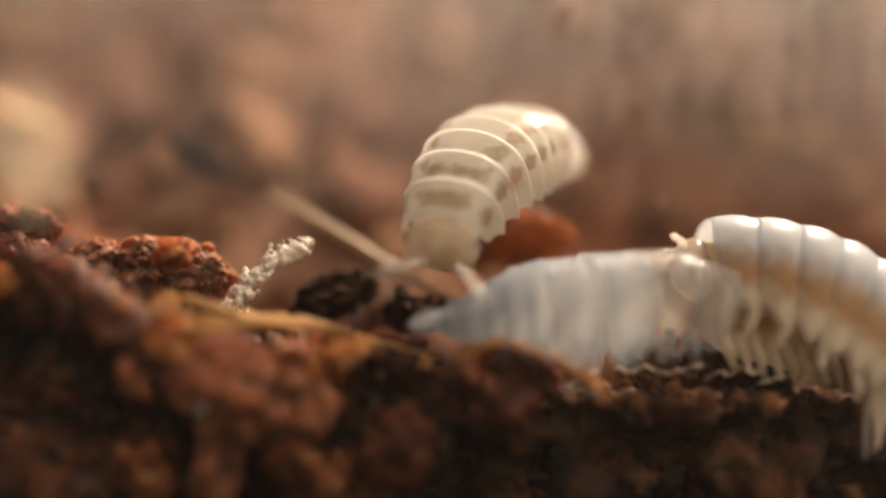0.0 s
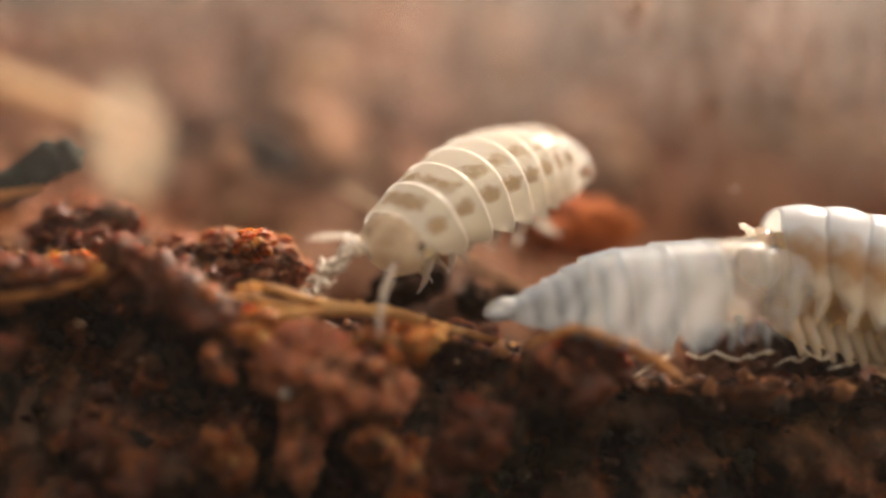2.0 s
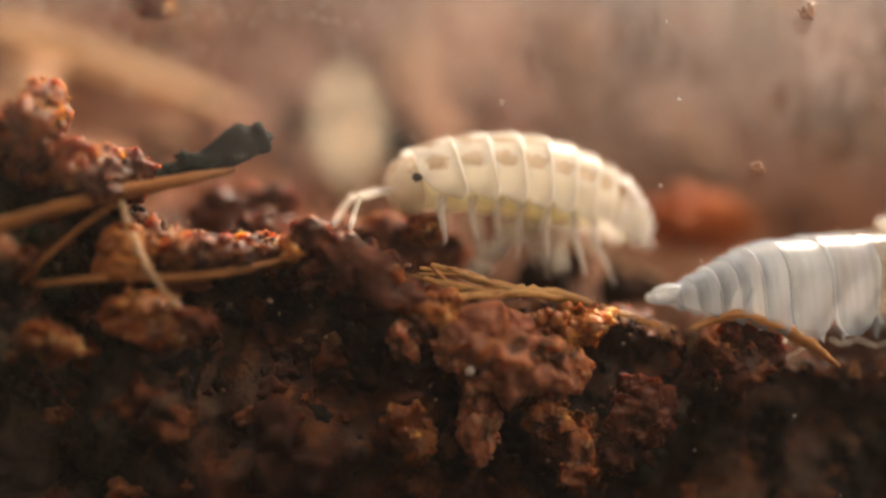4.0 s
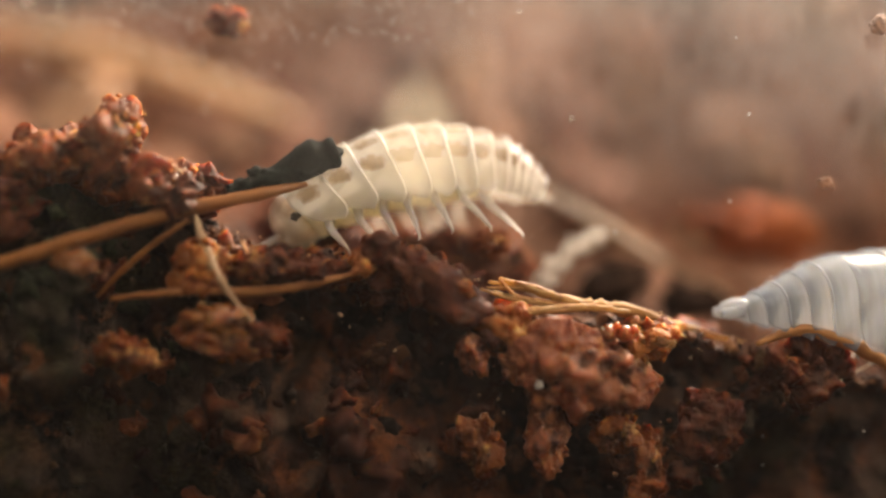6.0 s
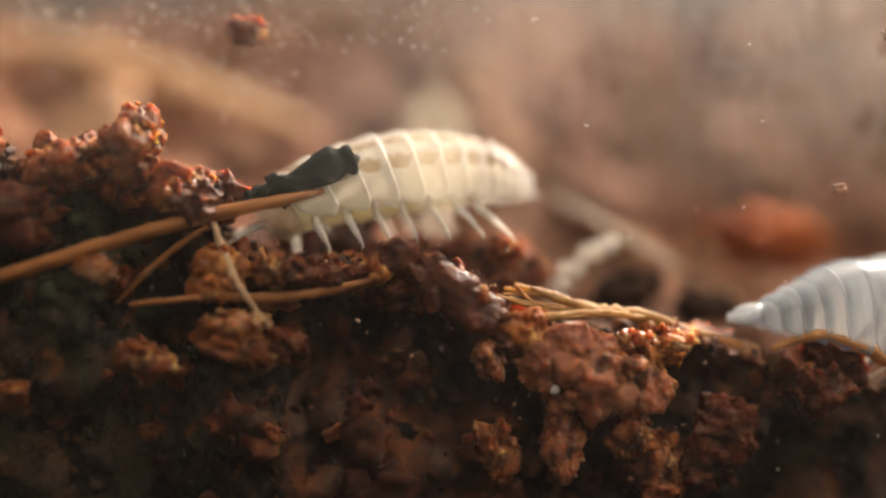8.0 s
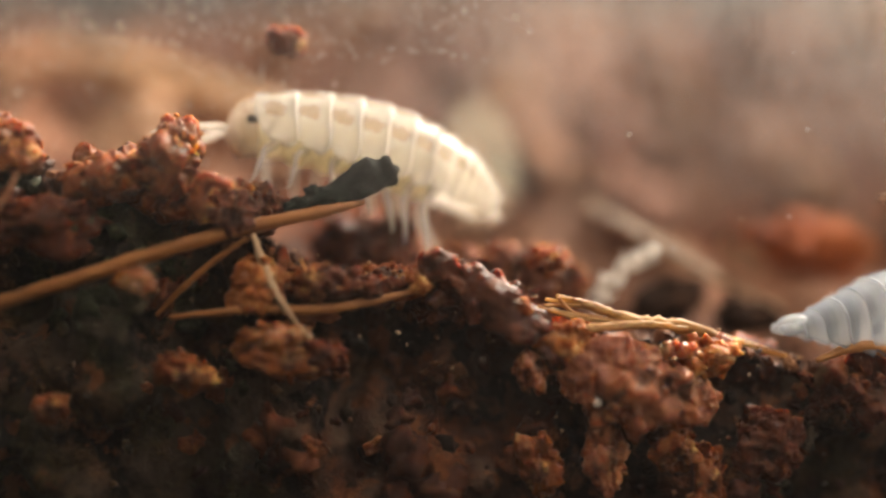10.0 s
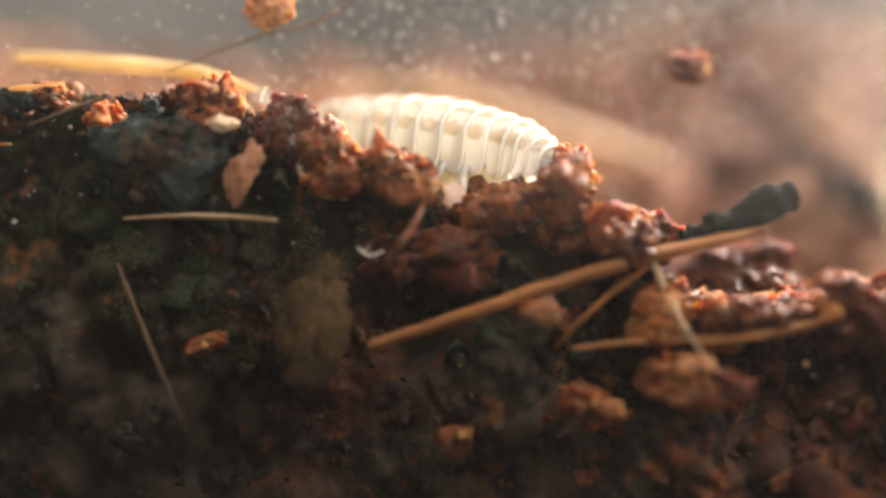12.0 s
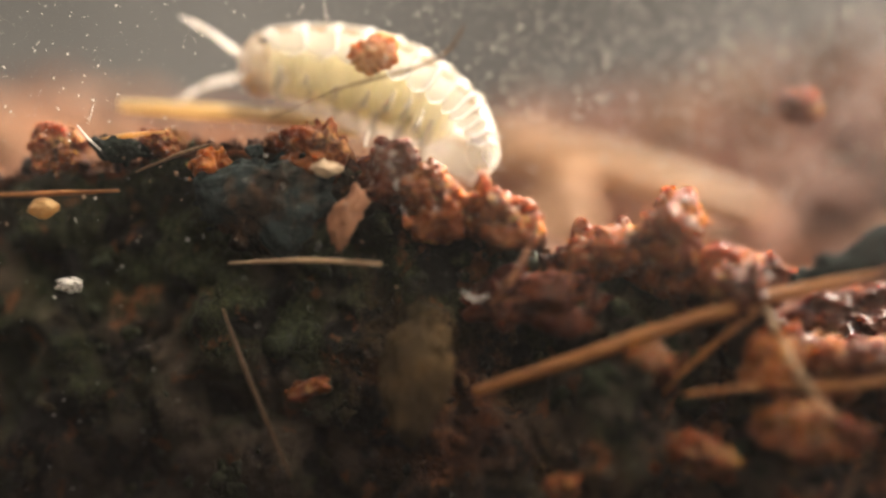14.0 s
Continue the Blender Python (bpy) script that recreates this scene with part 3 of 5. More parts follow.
scatter("soil_crumbs", 1700, on_edge, (0.04, 0.22), 2, M_CRUMB, "small moist compost crumbs along the top of the soil", 2)
scatter("soil_crumbs", 420, on_back, (0.1, 0.5), 1, M_CRUMB, "loose compost crumbs on the soil behind", 3)


def on_bank(rng):
    x = -34 + 84 * rng.random()
    y = 34 + 17 * rng.random()
    return x, y, ground(x, y) + 0.1


M_FAR = earth("loose dry compost lumps", [(0.22, (0.108, 0.0372, 0.018)), (0.42, (0.18, 0.0756, 0.0396)), (0.6, (0.252, 0.1236, 0.0684)), (0.8, (0.36, 0.2064, 0.12))], island=True, rough=(0.7, 0.95), apart=0.75, gloss=0.1)
scatter("soil_lumps", 300, on_bank, (0.3, 1.5), 2, M_FAR, "loose brown and tan compost lumps on the bank behind", 6)


# ---- plant fibres and bits ----
def stalk(name, points, radii, material, label, category="fibre", rough=0.25, flat=1.0, sides=8, group=""):
    """A fibre with its origin at its first point."""
    o = Vector(points[0])
    bm = bmesh.new()
    tube(bm, [Vector(p) - o for p in points], radii, sides, 8, rough, flat, o.x)
    return thing(name, bm, material, label, category, tuple(o), group=group)


def forked_fibre():
    o = Vector([(19.77, 26.50, -2.53)][0])
    root = holder("forked_fibre", mpose(*o), "forked golden coir fibre lying on the red clump", "fibre")
    arms = [([(13.76, 25.70, -0.98), (14.56, 25.70, -1.21), (15.44, 25.75, -1.50), (16.67, 25.85, -1.69), (18.08, 26.00, -2.07), (19.72, 26.30, -2.52)], (0.09, 0.2, 0.25, 0.3, 0.2, 0.06)),
            ([(13.44, 25.25, -1.61), (13.89, 25.25, -1.77), (14.96, 25.35, -1.66), (15.92, 25.50, -1.63), (16.84, 25.70, -1.74)], (0.05, 0.14, 0.17, 0.2, 0.13)),
            ([(13.59, 25.45, -1.25), (14.05, 25.45, -1.39), (14.72, 25.50, -1.52), (15.55, 25.65, -1.64)], (0.04, 0.1, 0.1, 0.06))]
    rng = random.Random(31)
    for pts, radii in arms:
        bm = bmesh.new()
        tube(bm, [Vector(p) - o for p in pts], [0.72 * r for r in radii], 10, 10, 0.7, 0.7, pts[0][0])
        part("strand", bm, M_STRAW, root)
        for k in range(4):
            bm = bmesh.new()
            shift = Vector((rng.uniform(-0.3, 0.3), rng.uniform(-0.12, 0.02), rng.uniform(-0.16, 0.14)))
            fray = Vector((rng.uniform(-0.25, 0.1), rng.uniform(-0.1, 0.1), rng.uniform(-0.22, 0.22)))
            line = [Vector(p) - o + shift * (0.4 + 0.6 * (i == 0)) + fray * (i == 0) for i, p in enumerate(pts)]
            tube(bm, line, [rng.uniform(0.025, 0.055)] + [rng.uniform(0.035, 0.075) for p in pts[2:]] + [0.015], 7, 8, 0.5, 0.8, k * 3.1)
            part("frayed_strand", bm, M_BARK if k % 2 else M_STRAW, root)


forked_fibre()
stalk("bark_strip", [(19.90, 25.60, -2.49), (20.87, 25.40, -2.12), (21.78, 25.20, -2.31), (22.51, 25.10, -2.68), (23.36, 25.10, -3.30)], (0.1, 0.28, 0.33, 0.28, 0.1), M_BARK, "curved orange-brown bark strip under the shed skin", "bark", 0.35, 0.6)
stalk("coir_stick", [(0.32, 25.20, -1.41), (2.23, 25.20, -0.81), (4.22, 25.30, -0.14), (6.43, 25.50, 0.52), (8.26, 25.60, 0.93), (9.26, 25.80, 1.18)], (0.13, 0.16, 0.17, 0.17, 0.15, 0.06), M_STICK, "long brown coir stick lying against the pane", "twig", 0.2)
stalk("coir_twig", [(4.52, 25.70, -1.46), (5.20, 25.60, -0.77), (5.93, 25.50, -0.16), (6.61, 25.50, 0.33)], (0.05, 0.08, 0.08, 0.05), M_STICK, "thin brown coir twig crossing under the long stick", "twig", 0.3)
stalk("coir_twig", [(4.90, 25.30, -1.48), (6.67, 25.30, -1.30), (8.21, 25.30, -1.29), (9.49, 25.40, -1.10), (10.91, 25.50, -0.74)], (0.05, 0.1, 0.12, 0.11, 0.04), M_STICK, "straight brown coir twig in the face of the soil", "twig", 0.3)
stalk("dry_root", [(6.74, 25.50, 0.41), (7.03, 25.30, -0.36), (7.41, 25.20, -1.12), (8.11, 25.20, -2.02)], (0.07, 0.12, 0.1, 0.04), M_ROOT, "thin pale dry root hanging over the twig", "root", 0.3)
stalk("dry_straw", [(-8.95, 27.40, 5.80), (-7.25, 27.30, 5.62), (-5.47, 27.20, 5.43), (-4.01, 27.10, 5.20), (-2.65, 27.00, 4.75)], (0.13, 0.19, 0.19, 0.17, 0.06), M_HAY, "golden dry straw lying on the soil crest", "straw", 0.15, 1.0)
stalk("dry_needle", [(-5.25, 24.95, 1.52), (-3.46, 24.95, 1.56), (-1.69, 24.95, 1.45)], (0.03, 0.065, 0.035), M_ROOT, "short tan dry needle pressed against the pane", "needle", 0.3)
stalk("dry_needle", [(-8.55, 25.20, 4.51), (-7.76, 25.15, 4.59), (-6.90, 25.15, 4.64)], (0.03, 0.07, 0.03), M_STRAW, "short yellow dry needle on the soil crest", "needle", 0.3)
stalk("dry_root", [(-5.38, 24.95, 0.50), (-4.91, 24.95, -0.72), (-4.34, 24.95, -2.05), (-3.75, 24.95, -3.34)], (0.03, 0.06, 0.06, 0.025), M_HAIR, "thin dark brown root slanting down along the pane", "root", 0.3)
stalk("hair_fibre", [(-4.21, 24.75, 4.80), (-2.49, 24.70, 5.44), (-0.87, 24.70, 5.83), (-0.10, 24.70, 6.21), (0.25, 24.70, 6.75)], (0.015, 0.03, 0.04, 0.045, 0.025), M_HAIR, "thin bent brown fibre stuck to the pane", "fibre", 0.3)
stalk("white_needle", [(-8.98, 25.00, 4.84), (-8.67, 25.00, 4.48), (-8.27, 25.00, 4.13)], (0.015, 0.03, 0.015), M_MOULD, "tiny white needle on the soil", "needle", 0.2)
stalk("dry_straw", [(15.51, 31.50, 1.38), (16.55, 31.00, 0.76), (17.71, 30.50, 0.05), (19.16, 30.00, -0.86), (20.48, 29.50, -1.50)], (0.1, 0.18, 0.2, 0.18, 0.12), M_ROOT, "thick tan straw lying in the hollow behind", "straw", 0.2, 0.7)



def leaf_bit(name, points, radii, material, label, category, rough=0.5, flat=0.5):
    return stalk(name, points, radii, material, label, category, rough, flat, 12)


def leaf_scrap():
    pts = [(7.43, 26.00, 0.92), (8.09, 25.90, 1.20), (8.81, 25.90, 1.52), (9.46, 25.90, 1.80), (9.95, 25.90, 2.00)]
    o = Vector(pts[0])
    bm = bmesh.new()
    line = [Vector(p) - o for p in pts]
    tube(bm, line, (0.1, 0.25, 0.35, 0.44, 0.38), 20, 10, 0.7, 0.8, 2.0)
    rng = random.Random(5)
    for c in smooth_line(line, 3):
        r = rng.uniform(0.12, 0.22)
        lump(bm, (r, r, r * 0.8), rng.random() * 40, c + Vector((rng.uniform(-0.1, 0.1), rng.uniform(-0.2, 0.2), rng.uniform(-0.3, 0.3))), 3, 0.5, 0.2)
    me = fused(bm, 0.035)
    me.materials.clear()
    me.materials.append(M_DARK)
    ob = new("leaf_scrap", me)
    ob.matrix_basis = mpose(*o)
    tagged(ob, "blackened curled leaf scrap at the end of the stick", "leaf")


def grain_shapes(level=2):
    out = []
    for k in range(8):
        bm = bmesh.new()
        lump(bm, (1, 1, 1), 31 + k * 2.9, level=level, rough=0.35, fine=0.06)
        bm.verts.index_update()
        out.append((np.array([v.co for v in bm.verts]), np.array([[v.index for v in f.verts] for f in bm.faces])))
        bm.free()
    return out


def fused(bm, voxel):
    """One closed skin round all the lumps of bm, in millimetres."""
    raw = bpy.data.meshes.new("lumps")
    bm.to_mesh(raw)
    bm.free()
    ob = new("lumps", raw)
    grid = ob.modifiers.new("skin", "REMESH")
    grid.mode, grid.voxel_size = "VOXEL", voxel
    soft = ob.modifiers.new("worn", "SMOOTH")
    soft.factor, soft.iterations = 0.5, 3
    made = bpy.data.meshes.new_from_object(ob.evaluated_get(bpy.context.evaluated_depsgraph_get()))
    bpy.data.objects.remove(ob)
    bpy.data.meshes.remove(raw)
    made.transform(Matrix.Scale(MM, 4))
    made.shade_smooth()
    return made


def mould_strand():
    pts = [(15.01, 27.60, -1.41), (15.37, 27.80, -0.80), (15.99, 28.00, -0.23), (16.69, 28.20, 0.02)]
    o = Vector(pts[0])
    bm = bmesh.new()
    tube(bm, [Vector(p) - o for p in pts], (0.06, 0.1, 0.12, 0.07), 9, 8, 0.6)
    rng = random.Random(4)
    line = smooth_line([Vector(p) - o for p in pts], 9)
    for c in line:
        for k in range(9):
            r = 0.025 + 0.085 * rng.random() ** 2
            lump(bm, [r * rng.uniform(0.8, 1.2) for q in "xyz"], rng.random() * 50, c + Vector((rng.gauss(0, 0.11), rng.gauss(0, 0.08), rng.gauss(0, 0.11))), 2, 0.3)
    me = fused(bm, 0.022)
    me.materials.clear()
    me.materials.append(M_MOULD)
    ob = new("mould_strand", me)
    ob.matrix_basis = mpose(*o)
    tagged(ob, "white fuzzy mould strand in the dark hollow", "mould")


mould_strand()


def clod(at, size, material, label, seed, turn=(0, 0, 0), bits=0, level=5, name="soil_clod", category="clod", rough=0.45):
    """A clod: crumbs of all sizes baked into one damp knobbly mass."""
    bm = bmesh.new()
    if not bits:
        lump(bm, [0.88 * v for v in size], seed, level=level, rough=rough, fine=0.12)
        return thing(name, bm, material, label, category, at, turn)
    rng = random.Random(seed)
    size = [1.12 * v for v in size]
    lump(bm, [0.82 * v for v in size], seed, level=4, rough=rough, fine=0.2)
    big = max(size)
    for k in range(int(bits * 2.6) + 14):
        d = Vector((rng.gauss(0, 1), rng.gauss(0, 1), rng.gauss(0, 1))).normalized()
        r = big * (0.05 + 0.24 * rng.random() ** 2.6)
        c = [d[q] * size[q] * rng.uniform(0.62, 0.92) for q in range(3)]
        lump(bm, [r * rng.uniform(0.6, 1.2) for q in "xyz"], seed + k * 1.7, c, 2, 0.5, 0.14)
    for k in range(int(bits * 1.6)):
        d = Vector((rng.gauss(0, 1), rng.gauss(0, 1), rng.gauss(0, 1))).normalized()
        r = rng.uniform(0.03, 0.09)
        lump(bm, [r * rng.uniform(0.7, 1.3) for q in "xyz"], seed + k * 2.3, [d[q] * size[q] * rng.uniform(0.84, 1.04) for q in range(3)], 1, 0.4, 0.1)
    me = fused(bm, 0.029 * max(0.3, big) ** 0.5)
    me.materials.clear()
    me.materials.append(material)
    ob = new(name, me)
    ob.matrix_basis = mpose(*at, *turn)
    return tagged(ob, label, category)


# the large clods along the pane
CLODS = [
    ((4.84, 25.70, 2.12), (0.75, 0.7, 0.75), M_RED, "rough red-brown clod standing on the crest", 9, 14),
    ((3.65, 25.80, 1.77), (0.7, 0.7, 0.45), M_RED, "low red-brown clod on the crest", 10, 14),
    ((6.32, 25.50, 0.89), (0.5, 0.5, 0.5), M_REDSHADE, "small dark red clod beside the stick", 11, 10),
    ((1.12, 25.50, 2.41), (0.75, 0.6, 0.6), M_RED, "knobbly red-brown clod with a raised horn", 12, 18),
    ((-0.56, 25.50, 2.73), (0.8, 0.6, 0.75), M_RED, "rough red-brown clod under the woodlouse", 13, 18),
    ((-1.62, 25.60, 3.55), (0.7, 0.6, 0.75), M_REDSHADE, "rough dark red clod on the crest", 14, 16),
    ((-3.42, 25.80, 4.23), (0.9, 0.7, 0.6), M_RED, "broad red-brown clod on the crest", 15, 16),
    ((-9.74, 25.60, 4.38), (0.65, 0.6, 0.6), M_RED, "rough orange-brown clod on the crest", 16, 14),
    ((-5.87, 25.50, 3.78), (0.5, 0.45, 0.5), M_ORANGE, "smooth orange-brown clod against the pane", 17, 6),
    ((-7.10, 25.60, 4.44), (0.45, 0.45, 0.35), M_RED, "small red clod on the crest", 18, 8),
    ((-4.57, 25.55, 3.09), (1.55, 0.6, 1.15), M_MOSS, "dark grey-green crusted lump against the pane", 19, 10),
    ((1.86, 25.60, 0.64), (1.6, 0.6, 0.65), M_REDSHADE, "wide dark purple-brown lump under the crest", 20, 6),
    ((7.43, 25.50, -2.36), (1.0, 0.6, 0.45), M_RED, "wet red-brown clod under the twig", 21, 18),
    ((6.88, 25.50, -0.78), (0.7, 0.5, 0.6), M_ORANGE, "rounded red-brown clod behind the root", 22, 8),
    ((4.19, 25.00, -0.66), (0.42, 0.22, 0.26), M_AMBER, "small amber crumb under the stick", 24, 16),
    ((-3.51, 25.40, -1.38), (0.55, 0.4, 0.2), M_RED, "flat rust-brown crumb in the dark soil", 25, 5),
    ((2.31, 25.40, -3.55), (0.4, 0.4, 0.3), M_RED, "small rust-brown crumb in the dark soil", 26, 5),
    ((15.35, 25.35, -3.10), (1.4, 0.6, 0.95), M_ROSE, "large knobbly red clump under the forked fibre", 27, 30),
    ((17.24, 25.70, -2.46), (0.85, 0.6, 0.4), M_ORANGE, "crumbly brown clod with glossy beads", 28, 30),
    ((13.34, 25.50, -4.89), (0.5, 0.4, 0.75), M_RED, "small red clod low in the soil face", 29, 10),
    ((17.23, 25.50, -5.32), (0.6, 0.45, 0.95), M_RED, "tall brown clod low in the soil face", 30, 8),
    ((8.09, 25.40, -0.73), (0.42, 0.4, 0.45), M_RED, "rounded red-brown clod over the twig", 31, 6),
    ((10.54, 25.40, -0.69), (0.3, 0.3, 0.3), M_ORANGE, "small pinkish crumb over the twig", 32, 5),
    ((7.27, 25.50, -2.02), (0.75, 0.5, 0.35), M_RED, "flat red-brown clod under the twig", 33, 10),
    ((20.97, 25.60, -3.26), (1.15, 0.7, 0.85), M_REDSHADE, "dark brown rounded clump under the bark strip", 34, 10),
    ((13.18, 25.50, -2.65), (0.45, 0.5, 0.55), M_ROSE, "soft red clod beside the forked fibre", 35, 10),
    ((9.95, 28.80, -1.23), (0.9, 0.6, 0.6), M_REDSHADE, "dark red lump behind the twig", 36, 10),
    ((16.30, 25.40, -3.35), (1.0, 0.6, 0.8), M_ROSE, "wet red clump low against the pane", 37, 14),
    ((21.72, 31.00, 0.25), (1.2, 1.0, 0.75), M_RUST, "rust-red clod on the soil behind", 38, 0),
    ((21.73, 31.00, 0.15), (1.7, 1.0, 0.7), M_RUST, "rust-red clod on the slope behind", 39, 0),
    # The next two lumps stand in for shade in the hollow.
    ((17.33, 29.20, -1.24), (1.1, 0.6, 0.45), M_HOLLOW, "lump darkened for the shade in the hollow behind the forked fibre", 71, 14),
    ((19.35, 29.00, -1.67), (0.9, 0.6, 0.4), M_HOLLOW, "lump darkened for the shade in the hollow beside the shed skin", 72, 14),
    ((11.40, 26.00, -1.15), (1.1, 0.6, 0.4), M_REDSHADE, "dark red clod on the ridge", 41, 16),
    ((13.79, 28.20, -0.28), (0.7, 0.5, 0.4), M_PINK, "crumbly pinkish brown clod by the mould", 42, 10),
    ((4.83, 26.00, 2.37), (0.6, 0.6, 0.8), M_RED, "tall red-brown clod before the woodlouse", 43, 12),
    ((6.21, 26.00, 1.12), (0.7, 0.6, 0.5), M_RED, "red-brown clod before the woodlouse", 44, 12),
    ((0.59, 25.70, 2.66), (0.7, 0.6, 0.5), M_RED, "wet red-brown clod on the crest", 45, 14),
    ((-0.71, 25.60, 3.16), (0.6, 0.5, 0.6), M_RED, "red-brown clod on the crest", 46, 14),
    ((9.49, 25.70, -0.81), (0.7, 0.5, 0.4), M_REDSHADE, "dark red clod under the leaf scrap", 47, 12),
    ((7.17, 25.30, -1.92), (0.75, 0.4, 0.35), M_AMBER, "glistening orange-brown clod under the twig", 81, 16),
    # Enlarged and darkened to stand in for the shaded hollow here.
    ((9.20, 29.00, 0.30), (1.3, 0.7, 0.85), M_REDSHADE, "red clump behind the stick, darkened for the hollow's shade", 87, 6),
    ((11.25, 29.40, -0.63), (1.1, 0.7, 0.6), M_RED, "red-brown clump in the hollow behind the twig", 88, 0),
    ((8.33, 25.30, -2.28), (0.5, 0.4, 0.35), M_REDSHADE, "wet dark red clod low in the soil", 82, 12),
    ((5.26, 25.40, -2.73), (0.7, 0.4, 0.4), M_RED, "crumbly brown clod low in the soil", 83, 14),
    # Shade between stick and twig is put into this clod's colour.
    ((8.52, 25.40, -0.72), (0.7, 0.4, 0.36), M_REDSHADE, "wet clod between stick and twig, darkened for shade", 84, 10),
    ((14.00, 25.40, -2.14), (0.8, 0.4, 0.6), M_ORANGE, "wet orange-brown clod on the slope", 85, 14),
    ((3.01, 26.10, 1.62), (1.15, 0.6, 0.6), M_RED, "broad crumbly red-brown clod under the woodlouse's path", 111, 20),
    ((6.62, 26.20, 0.95), (0.85, 0.55, 0.5), M_REDSHADE, "dark red clod between stick and leaf scrap", 112, 16),
    ((4.92, 26.20, 1.25), (1.0, 0.6, 0.55), M_RED, "crumbly red-brown clod on the crest", 113, 18),
    ((10.03, 26.20, -0.75), (0.85, 0.55, 0.5), M_RED, "rough red-brown clod at the top of the slope", 114, 18),
    ((9.92, 28.30, -0.40), (1.0, 0.7, 0.62), M_REDSHADE, "dark red clod on the ridge behind the leaf scrap", 101, 8),
    ((11.47, 28.40, -0.55), (1.0, 0.7, 0.6), M_PINK, "rough pinkish brown clod on the ridge behind", 102, 8),
    ((12.91, 28.40, -0.50), (0.9, 0.7, 0.62), M_PINK, "crumbly pinkish grey clod beside the mould", 103, 20),
    ((14.10, 28.20, -0.72), (0.8, 0.6, 0.6), M_PINK, "crumbly pinkish brown clod beside the mould", 104, 18),
    ((13.70, 26.90, -0.15), (0.42, 0.35, 0.36), M_RED, "dark wet crumb on the ridge behind the fibre", 93, 14),
    ((25.40, 27.90, -2.95), (1.2, 0.6, 0.75), M_PINK, "soft brown lump under the shed skin", 124, 10),
    ((27.40, 27.90, -3.05), (1.4, 0.6, 0.75), M_REDSHADE, "dark red-brown lump under the grey woodlouse", 125, 10),
    ((14.90, 25.45, -4.75), (0.55, 0.4, 0.7), M_ROSE, "soft red-brown clod low in the soil face", 121, 10),
    ((16.50, 25.45, -4.55), (0.6, 0.4, 0.5), M_RED, "rough brown clod low in the soil face", 122, 12),
    ((18.70, 25.45, -4.40), (0.8, 0.45, 0.8), M_REDSHADE, "dark brown clod low in the soil face", 123, 10),
    ((12.52, 25.40, -1.14), (0.6, 0.4, 0.45), M_RED, "rough red-brown clod on the slope", 86, 14),
]
for at, size, mat, label, seed, bits in CLODS:
    clod(at, size, mat, label, seed, (seed * 37 % 30 - 15, seed * 53 % 40 - 20, seed * 71 % 360 * 0), bits)


def coir_root():
    pts = [(10.73, 25.80, -0.46), (11.71, 25.60, -0.75), (12.49, 25.40, -1.26), (13.23, 25.50, -1.82), (13.99, 25.70, -2.39)]
    o = Vector(pts[0])
    bm = bmesh.new()
    tube(bm, [Vector(p) - o for p in pts], (0.25, 0.45, 0.52, 0.45, 0.28), 14, 10, 0.6, 1.0, 3.0)
    rng = random.Random(77)
    for c in smooth_line([Vector(p) - o for p in pts], 8):
        for k in range(2):
            r = 0.12 + 0.26 * rng.random() ** 1.6
            lump(bm, [r * rng.uniform(0.7, 1.2) for q in "xyz"], rng.random() * 60, c + Vector((rng.uniform(-0.25, 0.25), rng.uniform(-0.35, 0.1), rng.uniform(-0.4, 0.4))), 3, 0.4, 0.14)
    me = fused(bm, 0.05)
    me.materials.clear()
    # The root's shaded look comes from this darkened red.
    me.materials.append(M_REDSHADE)
    ob = new("coir_root", me)
    ob.matrix_basis = mpose(*o)
    tagged(ob, "thick crumbly red coir root along the slope, shade in its colour", "root")


coir_root()

leaf_scrap()

# bits stuck to the pane
clod((7.48, 24.95, 4.73), (0.42, 0.25, 0.33), M_CLUMP, "dark brown crumb stuck to the pane", 51, (0, 15, 0), 34, 4, "crumb", "crumb", 0.5)
clod((7.83, 24.92, 4.66), (0.13, 0.12, 0.15), M_TAN, "small tan crumb beside the dark one on the pane", 58, (0, 0, 0), 6, 3, "crumb", "crumb")
clod((-1.86, 24.95, 6.22), (0.5, 0.25, 0.36), M_TAN, "orange-tan crumb stuck to the pane", 52, (0, -10, 0), 36, 4, "crumb", "crumb", 0.5)
clod((21.16, 24.75, 1.34), (0.17, 0.12, 0.14), M_CHIP, "tiny brown crumb stuck to the pane", 53, (0, 0, 0), 3, 3, "crumb", "crumb")
clod((22.37, 24.75, 4.97), (0.2, 0.12, 0.2), M_CHIP, "tiny brown crumb stuck to the pane", 54, (0, 0, 0), 3, 3, "crumb", "crumb")
clod((0.61, 24.90, 3.21), (0.16, 0.14, 0.26), M_RED, "small red crumb standing on a clod", 55, (0, 0, 0), 3, 3, "crumb", "crumb")
clod((-2.94, 24.95, 3.65), (0.32, 0.2, 0.17), M_STONE, "small pale tan grit on the dark lump", 56, (0, 0, 0), 2, 3, "grit", "grit")
clod((-9.09, 25.00, 1.06), (0.3, 0.2, 0.16), M_MOULD, "small white mould speck in the dark soil", 57, (0, 0, 0), 8, 3, "mould_speck", "mould")
clod((14.60, 25.00, -3.37), (0.13, 0.12, 0.13), M_MOULD, "tiny round white egg on the red clump", 58, (0, 0, 0), 0, 3, "egg", "egg", 0.05)


